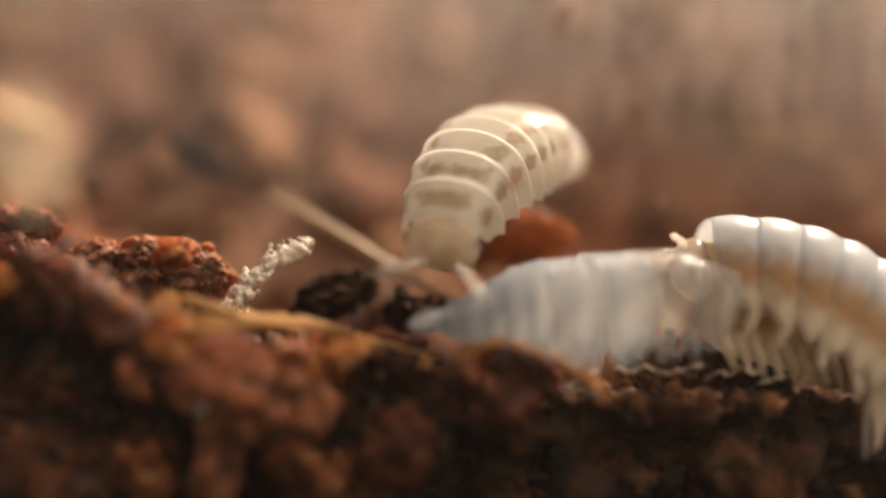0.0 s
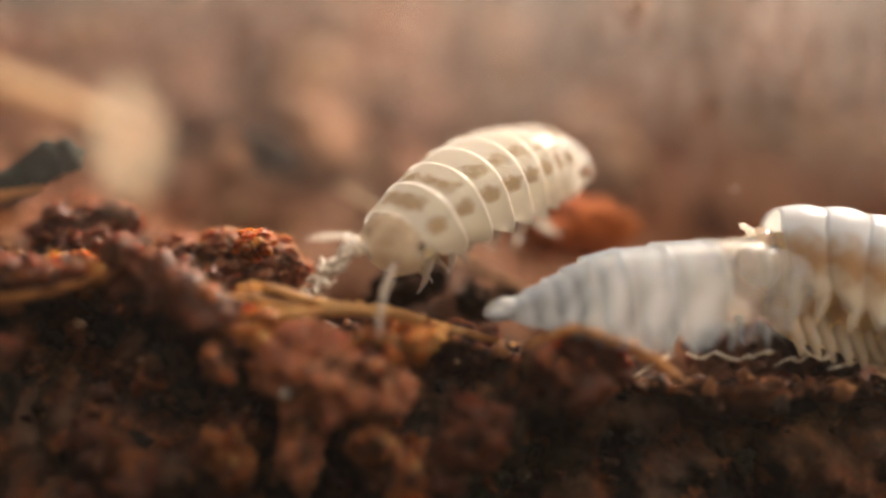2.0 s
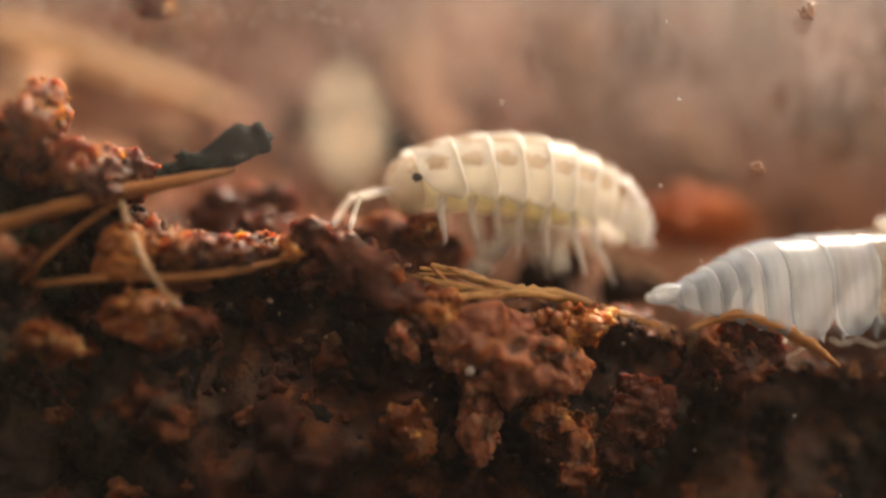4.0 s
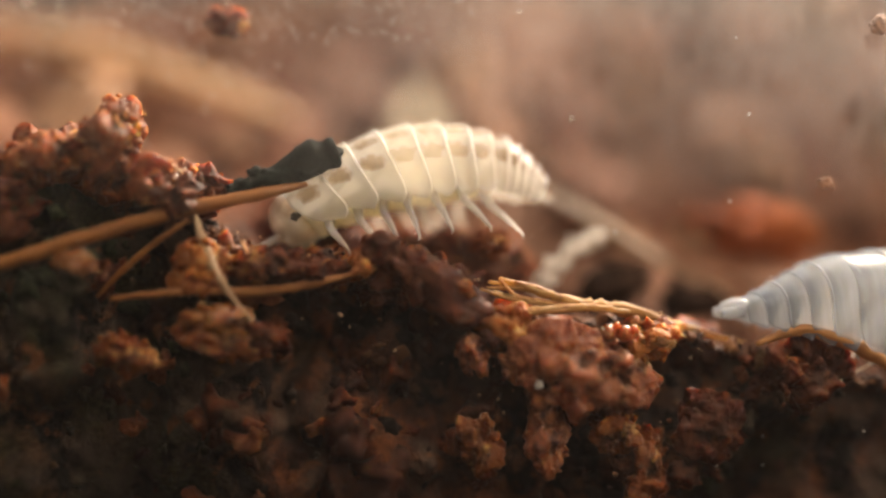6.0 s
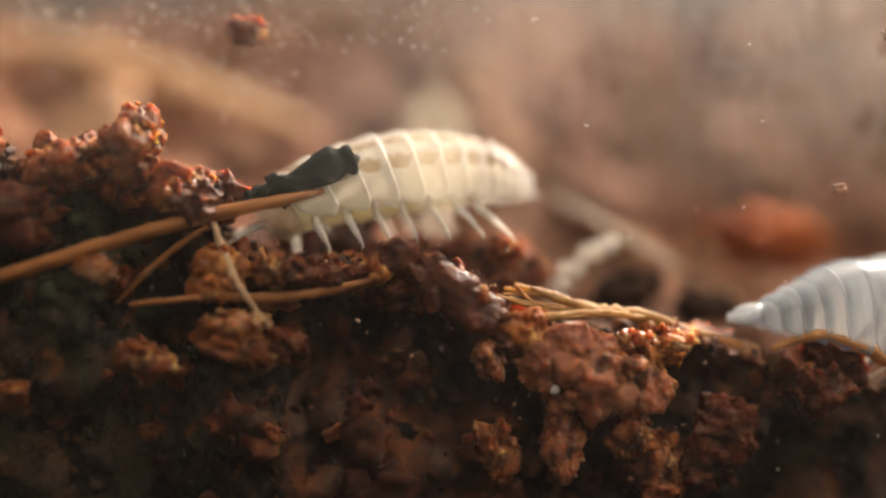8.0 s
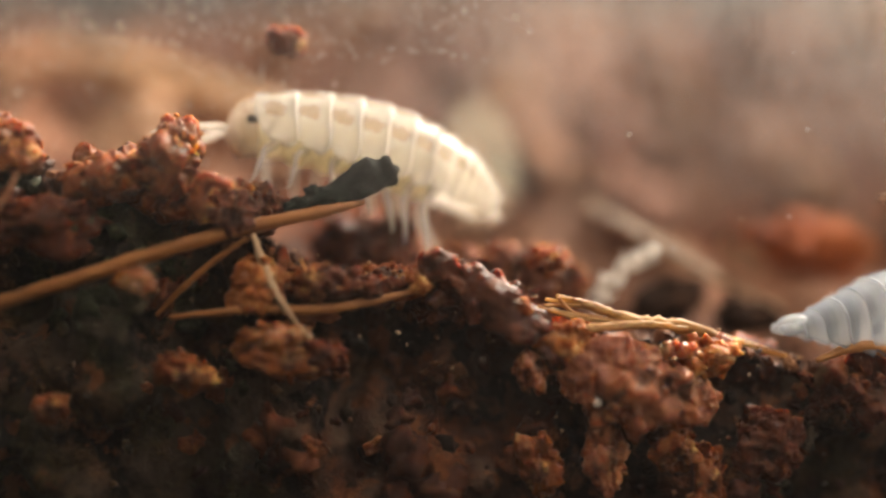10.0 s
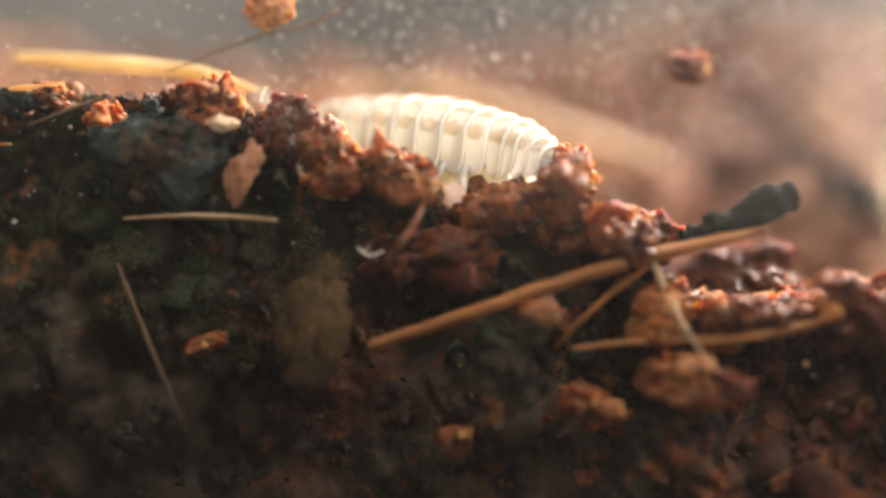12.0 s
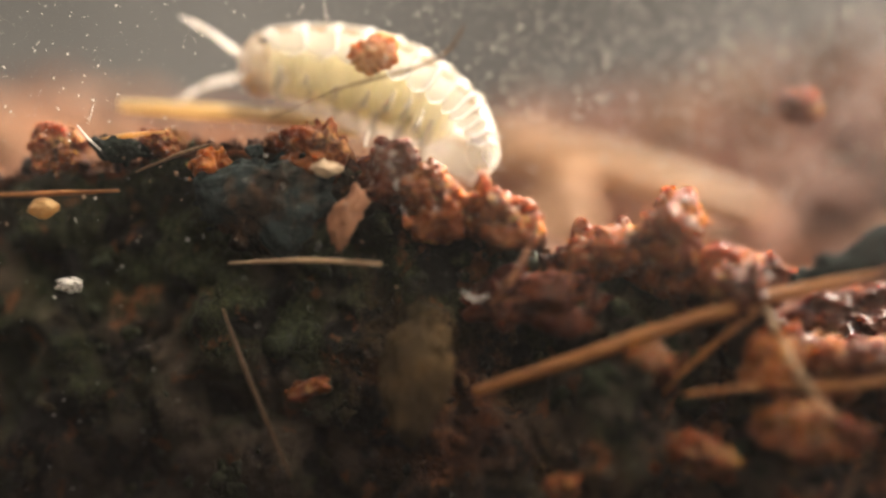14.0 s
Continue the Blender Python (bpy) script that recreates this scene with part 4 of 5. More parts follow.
def wood_chip():
    c = (-2.56, 25.00, 2.52)
    bm = bmesh.new()
    lump(bm, (0.3, 0.12, 0.62), 61, level=4, rough=0.5, fine=0.2)
    for v in bm.verts:
        v.co.x += 0.15 * math.sin(v.co.z * 3)
        v.co.x *= 0.55 + 0.45 * (v.co.z + 0.9)
    thing("wood_chip", bm, M_CHIP, "pale orange wood chip between dark lumps", "wood chip", c, (0, 12, 0))


def husk():
    c = (-0.89, 25.15, -0.93)
    bm = bmesh.new()
    lump(bm, (0.8, 0.28, 1.35), 66, level=5, rough=0.24, fine=0.12)
    for v in bm.verts:
        v.co.y += 0.005 * math.sin(v.co.x * 22 + 1.5 * noise.noise(v.co * 2))
    thing("seed_husk", bm, M_HUSK, "oval brown ribbed seed husk against the pane", "husk", c, (0, 5, 0))


def curled_bark():
    c = Vector((5.89, 25.3, 1.2))
    bm = bmesh.new()
    pts = [(0.5 * (1 - 0.035 * k) * math.cos(k * 0.62 + 0.6), 0.05 * k - 0.2, 0.44 * (1 - 0.035 * k) * math.sin(k * 0.62 + 0.6)) for k in range(11)]
    tube(bm, pts, (0.08, 0.17, 0.2, 0.2, 0.18, 0.12), 12, 6, 0.5, 1.3, 4.0)
    thing("bark_curl", bm, M_RED, "dark red-brown curled bark ring above the stick", "bark", tuple(c))


def beads():
    """Glossy crumbs under the forked fibre and along the wet clods."""
    rng = random.Random(21)
    for k in range(11):
        r = rng.uniform(0.09, 0.21)
        bm = bmesh.new()
        lump(bm, (r, r * 0.9, r * rng.uniform(0.75, 1.1)), k * 3.1, level=3, rough=0.2, fine=0.05)
        at = (16.1 + 0.15 * k + rng.uniform(-0.1, 0.1), 25.15 + rng.uniform(-0.1, 0.2), -2.02 + rng.uniform(-0.22, 0.16) - 0.035 * k)
        thing("amber_crumb", bm, M_AMBER, "small glossy amber crumb under the forked fibre", "crumb", at, group="amber crumbs under the fibre")


def on_wet(rng):
    x = -11 + 31 * rng.random()
    y = 25.1 + 0.7 * rng.random()
    return x, y, top(x) + 0.5 - 3.0 * rng.random() ** 1.6


curled_bark()
beads()
# Pale glossy beads added to give the wet soil its glints.
scatter("glint_beads", 150, on_wet, (0.014, 0.045), 2, M_GLINT, "tiny glossy beads added for glints on the compost", 12)
wood_chip()
husk()
stalk("dry_root", [(-11.88, 25.20, 3.24), (-9.87, 25.20, 3.26), (-8.01, 25.20, 3.29)], (0.05, 0.07, 0.035), M_STICK, "thin brown root lying level in the soil", "root", 0.3)
stalk("dry_root", [(-7.58, 25.10, 3.70), (-6.76, 25.10, 4.01), (-6.07, 25.10, 4.23), (-5.66, 25.00, 4.30)], (0.02, 0.045, 0.045, 0.02), M_HAIR, "thin dark rootlet across the soil crest", "root", 0.3)
clod((-9.76, 25.00, 2.90), (0.42, 0.25, 0.26), M_STRAW, "amber translucent seed coat under the level root", 91, (0, 0, 0), 0, 4, "seed_coat", "seed", 0.2)
clod((-8.03, 25.30, 4.32), (0.7, 0.3, 0.22), M_DARK, "dark slate leaf scrap on the crest", 92, (0, 8, 0), 4, 4, "leaf_scrap", "leaf", 0.4)
stalk("wood_shaving", [(1.65, 25.10, 1.94), (1.46, 25.00, 1.43), (1.14, 25.00, 0.94), (0.73, 25.10, 0.51)], (0.05, 0.16, 0.2, 0.06), M_CHIP, "pale orange curled wood shaving", "shaving", 0.4, 0.4)
stalk("wood_shaving", [(7.84, 25.30, -0.15), (8.09, 25.20, -0.54), (8.63, 25.20, -0.79), (9.25, 25.30, -0.77), (9.81, 25.40, -0.55)], (0.04, 0.12, 0.15, 0.12, 0.04), M_BARK, "curled orange bark shaving over the twig", "shaving", 0.4, 0.4)
stalk("white_needle", [(0.11, 25.00, 0.83), (0.39, 25.00, 0.63), (0.72, 25.00, 0.73)], (0.02, 0.04, 0.02), M_MOULD, "small bent white root hair", "root", 0.2)
stalk("white_needle", [(-1.95, 25.00, 4.49), (-2.03, 25.00, 4.31), (-2.06, 25.00, 4.13)], (0.015, 0.035, 0.03), M_MOULD, "small white splinter upright on the crest", "needle", 0.2)
leaf_bit("wood_splinter", [(-2.23, 39.00, 6.69), (1.39, 38.00, 5.95), (5.08, 37.00, 4.87), (8.46, 36.00, 3.63)], (0.5, 1.0, 0.85, 0.3), M_LEAF, "long tan wood splinter lying on the bank behind", "wood", 0.3, 0.5)
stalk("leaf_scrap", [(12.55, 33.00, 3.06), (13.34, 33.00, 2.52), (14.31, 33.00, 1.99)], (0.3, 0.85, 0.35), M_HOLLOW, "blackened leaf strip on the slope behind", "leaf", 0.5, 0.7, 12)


def smear():
    c = (11.77, 23.16, 1.98)
    bm = bmesh.new()
    lump(bm, (0.95, 0.03, 1.5), 88, level=4, rough=0.2, fine=0.03)
    thing("water_smear", bm, M_SMEAR, "pale dried water smear on the outside of the pane", "smear", c, (0, -6, 0)).visible_shadow = False


smear()


# ---- woodlice ----
# The body runs along local x with the head forward. Each entry: kind, place along the spine, length, width, height.
REAR = (1.70, 0.91, 0.19, -0.48, -1.13, -1.73, -2.23)
PITCH = (0.8, 0.79, 0.72, 0.67, 0.65, 0.6, 0.5)
MID = [r + 0.5 * p for r, p in zip(REAR, PITCH)]
BODY = [("head", 2.84, 0.95, 1.72, 1.52)] + [("body_segment", r + 0.5 * (p + 0.22) + 0.05, p + 0.22, w, h) for r, p, (w, h) in zip(REAR, PITCH, ((2.25, 1.78), (2.5, 1.98), (2.7, 2.12), (2.8, 2.16), (2.75, 2.12), (2.6, 2.0), (2.4, 1.85)))]
BODY += [("tail_segment", -2.36 - 0.27 * i, 0.5, 2.24 - 0.2 * i, 1.72 - 0.22 * i) for i in range(5)] + [("tail_plate", -3.62, 0.55, 1.0, 0.6)]
HALF = 3.6


def spine(s, bend, dip=0.0, side=0.0):
    """Pose at s along the spine (head forward) of a body bent down by so many degrees in all, and to its left by side; dip turns the head down besides."""
    k = radians(bend) / (2 * HALF)
    curl, start = k + radians(11), -2.3
    if s >= start:
        x, z, turn = math.sin(k * s) / k, (math.cos(k * s) - 1) / k, k * s
    else:
        a, b = k * start, k * start + curl * (s - start)
        x = math.sin(a) / k + (math.sin(b) - math.sin(a)) / curl
        z = (math.cos(a) - 1) / k + (math.cos(b) - math.cos(a)) / curl
        turn = b
    veer = radians(side) / (2 * HALF)
    return mpose(x, veer * s * s / 2, z, 0, math.degrees(turn) + (dip if s > 2.6 else 0), math.degrees(veer * s))


def plate(bm, length, width, height, lobe=0.2, lip=True, across=36, step=0.035, ahead=None, puff=0.0, skirt=1.0, flare=0.08, scallop=1.0, edge=8):
    """An arched back plate, double walled: a dome that turns down into a rounded lobe on each side, with a thick raised rear edge."""
    us = (0.0, 0.08, 0.22, 0.4, 0.58, 0.74, 0.85, 0.91, 0.94, 0.96, 0.98, 1.0)
    outer, inner = [], []
    wide, tall = width, height
    wf, hf = ahead or (width, height)
    for u in us:
        width, height = wf + (wide - wf) * u, hf + (tall - hf) * u
        ridge = max(0.0, math.sin(math.pi * min(max((u - 0.91) / 0.09, 0), 1))) if lip else 0
        grow = 1 - step + step * min(u / 0.85, 1) + step * 0.32 * ridge + puff * math.sin(math.pi * min(u / 0.85, 1)) - 0.6 * puff * max(0, (u - 0.85) / 0.15)
        ro, ri = [], []
        for j in range(across + 1):
            a = (j / across * 2 - 1) * radians(125)
            s, c = math.sin(min(max(a, -math.pi / 2), math.pi / 2)), math.cos(a)
            low = max(0.0, (abs(a) - radians(72)) / radians(53))
            y = width / 2 * (abs(s) ** 0.9) * (1 if s > 0 else -1) * grow * (1 + flare * low * low)
            z = height * 0.5 * (max(c, 0) ** 0.85) * grow if abs(a) < math.pi / 2 else -height * 0.5 * skirt * (abs(a) - math.pi / 2) / radians(35)
            ue = u + (1 - u) * (0.26 * low ** 1.5 + 0.34 * low ** 7) * scallop
            ue -= 0.3 * u * low ** 8 * scallop
            x = length * (0.5 - ue) - lobe * low - 0.08 * (1 - abs(s))
            ro.append(bm.verts.new((x, y, z)))
            ri.append(bm.verts.new((x, y * 0.96, z - 0.045 * max(c, 0.0))))
        outer.append(ro)
        inner.append(ri)
    for i in range(len(us) - 1):
        for j in range(across):
            m = 1 if lip and i >= edge else 0
            bm.faces.new((outer[i][j], outer[i][j + 1], outer[i + 1][j + 1], outer[i + 1][j])).material_index = m
            bm.faces.new((inner[i][j], inner[i + 1][j], inner[i + 1][j + 1], inner[i][j + 1])).material_index = m
    n = len(us) - 1
    for j in range(across):
        bm.faces.new((outer[0][j], inner[0][j], inner[0][j + 1], outer[0][j + 1]))
        bm.faces.new((outer[n][j], outer[n][j + 1], inner[n][j + 1], inner[n][j])).material_index = 1 if lip else 0
    for i in range(n):
        for j in (0, across):
            bm.faces.new((outer[i][j], outer[i + 1][j], inner[i + 1][j], inner[i][j]))
    return bm


def belly(bm, length, width, height, paunch=1.0):
    bmesh.ops.create_uvsphere(bm, u_segments=18, v_segments=12, radius=1)
    for v in bm.verts:
        v.co = Vector((v.co.x * length * 0.78, v.co.y * width * 0.36 * min(paunch, 1.12), v.co.z * height * (0.16 if v.co.z > 0 else 0.46 * paunch)))
    return bm


def head_mesh(bm, width, height):
    """A broad blunt shield, tucked under the first plate: flattish brow, steep face."""
    bmesh.ops.create_uvsphere(bm, u_segments=32, v_segments=24, radius=1)
    for v in bm.verts:
        p = v.co
        q = Vector([math.copysign(abs(k) ** 0.78, k) for k in p])
        front_in = 1 - 0.22 * max(q.x, 0) ** 2
        v.co = Vector((q.x * 0.44 + 0.1 * (1 - q.z * q.z) - 0.12 * max(q.z, 0), q.y * width / 2 * front_in * (1 - 0.12 * max(-q.z, 0)), q.z * height * 0.46 - 0.1 + 0.02 * noise.noise(p * 4)))
    return bm


def limb(bm, side, reach=1.0, stout=1.0):
    """One walking leg from its hip: out and down, bent at the knee, then through two joints to a small claw."""
    pts = [Vector((x * reach, side * y * reach, z * reach)) for x, y, z in ((0, 0, 0), (0.04, 0.16, -0.3), (0.14, 0.32, -0.68), (0.05, 0.36, -1.12), (-0.04, 0.32, -1.52))]
    tube(bm, pts, [r * stout for r in (0.12, 0.125, 0.1, 0.075, 0.035)], 9, 5, 0.06)
    for k, r in ((1, 0.128), (2, 0.11), (3, 0.08)):
        lump(bm, (r * stout, r * stout, r * stout * 1.1), k, pts[k], 2, 0.04, 0.02)
    e = pts[4]
    tube(bm, [e, e + Vector((0.02, 0, -0.08)), e + Vector((0.07, 0, -0.14))], (0.034 * stout, 0.022 * stout, 0.006), 6, 3)
    for q, turn in ((0.55, 1), (0.7, -1), (0.85, 1)):
        c = pts[2].lerp(pts[4], q)
        tube(bm, [c, c + Vector((0.1 * turn, 0, -0.1))], (0.012, 0.004), 4, 2)
    return bm


def feeler(bm, reach=1.0):
    """The stout base joints of an antenna."""
    pts = [Vector(q) * reach for q in ((0, 0, 0), (0.26, 0, 0.05), (0.52, 0, 0.02), (0.92, 0, 0))]
    tube(bm, pts, (0.1, 0.1, 0.1, 0.085), 9, 5, 0.08)
    for q, r in zip(pts[1:], (0.105, 0.112, 0.098)):
        lump(bm, (r, r, r), q[0], q, 2, 0.05, 0.02)
    return bm


def whip(bm, reach=1.0):
    """The thinner end of an antenna: one long joint and a tapering tip."""
    pts = [Vector(q) * reach for q in ((0, 0, 0), (0.3, 0, 0.02), (0.62, 0, 0), (0.82, 0, -0.02), (1.05, 0, -0.07))]
    tube(bm, pts, (0.075, 0.07, 0.072, 0.05, 0.012), 9, 5, 0.08)
    lump(bm, (0.08, 0.078, 0.078), 4, pts[2], 2, 0.05, 0.02)
    return bm


class Louse:
    """A woodlouse in rigid pieces; every piece's pose follows from the bend of the body."""

    def __init__(self, m, label, shell_mat, rim_mat, flesh_mat, limb_mat, head_mat, bend=0.0, dip=0.0, side_bend=0.0, stance=1.0, puff=0.0, skirt=0.72, step=0.042, head_size=1.0, reach=1.0, stout=1.0, paunch=1.0):
        self.root = holder("woodlouse", m, label, "woodlouse", "woodlice")
        self.pieces = []
        ahead = (1.95, 1.55)
        for kind, s, length, w, h in BODY:
            bm = bmesh.new()
            if kind == "head":
                w, h = w * head_size, h * head_size
                head_mesh(bm, w, h)
                ob = part("head", bm, head_mat, self.root)
                for side in (1, -1):
                    e = bmesh.new()
                    for k in range(13):
                        r, a = 0.105 * (k / 13) ** 0.5, k * 2.4
                        lump(e, (0.042, 0.035, 0.042), k, (-0.06 + 1.25 * r * math.cos(a), side * w * (0.494 - 0.06 * r), 0.04 + 0.85 * r * math.sin(a)), 2, 0.1, 0.05)
                    part("eye", e, M_EYE, ob, "small black compound eye")
                mouth = bmesh.new()
                lump(mouth, (0.22, 0.35, 0.24), 6, (0.22, 0, -0.55 * head_size), 3, 0.3)
                part("mouthparts", mouth, M_MOUTH, ob, "brownish mouthparts")
            elif kind == "tail_plate":
                lump(bm, (0.42, 0.55, 0.34), 2, (0.1, 0, 0.02), 3, 0.06, 0.02)
                for v in bm.verts:
                    v.co.y *= 0.55 + 0.45 * min(1, max(0, (v.co.x + 0.4) / 0.6))
                ob = part("tail_plate", bm, rim_mat, self.root)
                for side in (1, -1):
                    t = bmesh.new()
                    tube(t, [(0.15, side * 0.3, 0.02), (-0.2, side * 0.38, 0.0), (-0.52, side * 0.34, -0.02)], (0.09, 0.1, 0.03), 8, 4, 0.05)
                    part("tail_fork", t, limb_mat, ob)
            else:
                plate(bm, length, w, h, 0.16 if kind == "body_segment" else 0.1, step=step if kind == "body_segment" else 0.1, ahead=ahead, puff=puff, skirt=skirt, edge=8 if kind == "body_segment" else 6)
                ahead = (w, h)
                ob = part(kind, bm, [shell_mat, rim_mat], self.root)
                if kind == "body_segment":
                    b = bmesh.new()
                    belly(b, length, w, h, paunch)
                    part("belly", b, flesh_mat, ob)
            self.pieces.append((ob, s))
        self.limbs = []
        for i, s in enumerate(MID):
            for side in (1, -1):
                bm = bmesh.new()
                limb(bm, side, stance * (0.82 + 0.07 * i), stout)
                self.limbs.append((part("leg", bm, limb_mat, self.root, "glassy white jointed leg"), s, side, i))
        self.feelers = []
        for side in (1, -1):
            bm = bmesh.new()
            feeler(bm, reach)
            base = part("antenna", bm, limb_mat, self.root, "glassy white jointed antenna")
            tip = bmesh.new()
            whip(tip, reach)
            self.feelers.append((base, part("whip", tip, limb_mat, base), side, 0.92 * reach))
        self.set(bend, dip, side_bend)

    def leg_pose(self, s, side, i, bend, veer, tuck, step):
        """tuck spreads the legs sideways; step is the phase of the stride."""
        gait = step + i * 1.15 + side * 1.4
        return spine(s, bend, 0, veer) @ mpose(0, side * 0.5, -0.36, side * (tuck + 7 * math.cos(gait) - (14 if side < 0 else 0)), (i - 2.6) * 7 + 12 * math.sin(gait), 0)

    def feeler_pose(self, side, bend, dip, veer, nose, up, out):
        """up: the base's rise over the level."""
        m = spine(2.85, bend, dip, veer)
        head = nose - math.degrees(2.85 * radians(bend) / (2 * HALF)) - dip
        return m @ mpose(0.42, side * 0.34, -0.16, 0, -(up - head), side * out)

    def set(self, bend, dip, veer):
        for ob, s in self.pieces:
            ob.matrix_basis = spine(s, bend, dip, veer)
        for ob, s, side, i in self.limbs:
            ob.matrix_basis = self.leg_pose(s, side, i, bend, veer, 20, 1.3)
        for ob, tip, side, long in self.feelers:
            ob.matrix_basis = self.feeler_pose(side, bend, dip, veer, 0, 10, 10)
            tip.matrix_basis = mpose(long, 0, 0, 0, 30, 0)


def body_pose(x, y, z, yaw, nose, roll):
    """nose: degrees by which the head end is raised."""
    return Matrix.Translation((x * MM, y * MM, z * MM)) @ pose(0, 0, 0, 0, 0, yaw) @ pose(0, 0, 0, 0, -nose, 0) @ pose(0, 0, 0, roll, 0, 0)


# seconds, place, heading, nose up, roll, bend, head dip, bend to the left, near antenna's base and whip over the level, the far one's, spread of the legs, stride phase
HERO = [
    (0.0, 20.81, 28.25, 1.89, 234, -26.8, -14, 61, 15, 45, -15, -30, -5, -12, -50, 0),
    (0.5, 20.11, 27.9, 1.68, 226, -30, -14, 80, 15, 45, -15, -30, -5, -12, -50, 1),
    (1.0, 20.13, 27.9, 1.54, 226.6, -28, -14, 65, 12, 30, -10, -40, -3, 25, -50, 2),
    (1.5, 19.61, 27.65, 1.4, 219.6, -21.8, -14, 53.6, 15, 12, -30, -60, 40, 55, -45, 3.2),
    (2.0, 18.86, 27.8, 1.18, 221.4, -21.3, -14, 32.4, 8, 6, -40, -60, 30, -5, -35, 4.6),
    (3.2, 17.1, 27.6, 1.16, 200, -4, -6, 40, 6, 2, -15, -65, 20, -30, 10, 13),
    (4.5, 15.03, 27.5, 1.26, 182, 9.1, 0, 54.9, 6.2, 0, -8, -70, -20, -60, 2, 17.8),
    (5.0, 13.58, 27.13, 1.38, 172, 7.85, 0, 56, 11, 0, -8, -66, -20, -50, 2, 18),
    (5.5, 12.17, 27.3, 1.52, 180.5, -4.4, 0, 60, 8.2, 0, -32, -66, -30, -60, 16, 18.3),
    (6.0, 11.34, 27.3, 1.58, 189.4, -12.9, 0, 65, 7.6, 0, -25, -40, -35, -50, 28, 18.5),
    (6.5, 11.12, 27.39, 1.39, 194.5, -12.3, 0, 48, 9, 0, -30, -45, -35, -50, 32, 18.7),
    (7.0, 11.05, 27.38, 1.42, 195, -10.4, 0, 43, 11, 0, -30, -45, -35, -50, 32, 18.8),
    (7.5, 10.93, 27.39, 1.48, 197, -12.8, 0, 42, 13, 0, -30, -45, -35, -50, 32, 19),
    (8.7, 10.4, 27.4, 1.95, 193, 2, 0, 34, 6, 0, -10, -30, -10, -30, 25, 23),
    (10.0, 9.13, 28, 2.76, 190, 14.5, 0, 34, 3, 0, 2, -8, -15, -40, 14, 28),
    (10.5, 6.5, 27.5, 2.95, 205, -0.3, 0, 18, 0.5, 0, 30, 27, 34, 30, 30, 31),
    (11.0, 5.08, 27.47, 3.41, 194, 3.2, 0, 27.7, 0, 0, 85, 20, 25, -20, 28, 34),
    (11.5, 3.26, 27.5, 3.44, 179, 11.1, 0, 9.7, 0, 0, 56, 78, 40, 20, 34, 35),
    (12.0, 1.41, 27.8, 3.55, 158, 10.3, 0, 6, 0, 0, 40, 40, 20, 10, 48, 36),
    (12.5, 1.12, 27.8, 3.79, 160, 16.3, 5, 6, 0, 0, 96, 110, 60, 40, 44, 37),
    (13.0, 0.55, 27.9, 4.35, 190, 30, 10, 8, 0, 4, 52, 20, 35, 0, -20, 39),
    (13.5, -0.53, 27.8, 5.18, 181, 27, 22, 49, 0, 4, 28, -10, 75, 70, -65, 41),
    (14.0, -2.45, 27.7, 6.25, 182.9, 20.7, 28, 64, 0, 0, 38, 25, -5, -28, -65, 43),
]
walker = Louse(body_pose(*HERO[0][1:7]), "cream translucent woodlouse with brown mottling walking over the soil", M_SHELL, M_RIM, M_FLESH, M_LIMB, M_HEAD, *HERO[0][7:10])
GREY_AT = (28.83, 26.90, -1.14)
resting = Louse(body_pose(*GREY_AT, 174, 30, 4) @ Matrix.Scale(1.12, 4), "pearl grey woodlouse with amber belly gnawing the shed skin", M_GREY, M_GREYRIM, M_GUT, M_LEG, M_HEADGREY, 72, 30, 0.0, 1.0, 0.075, 1.3, 0.02, 0.92, 0.3, 1.7, 1.6)
resting.pieces[0][0].matrix_basis = spine(2.95, 72, 30) @ mpose(0.1, 0, -0.22)
for ob, tip, side, long in resting.feelers:
    ob.matrix_basis = spine(2.85, 72, 0) @ mpose(0.3, side * 0.4, 0.0, 0, -35 - 25 * side, side * 25)
    ob.data.materials[0] = tip.data.materials[0] = M_LIMB


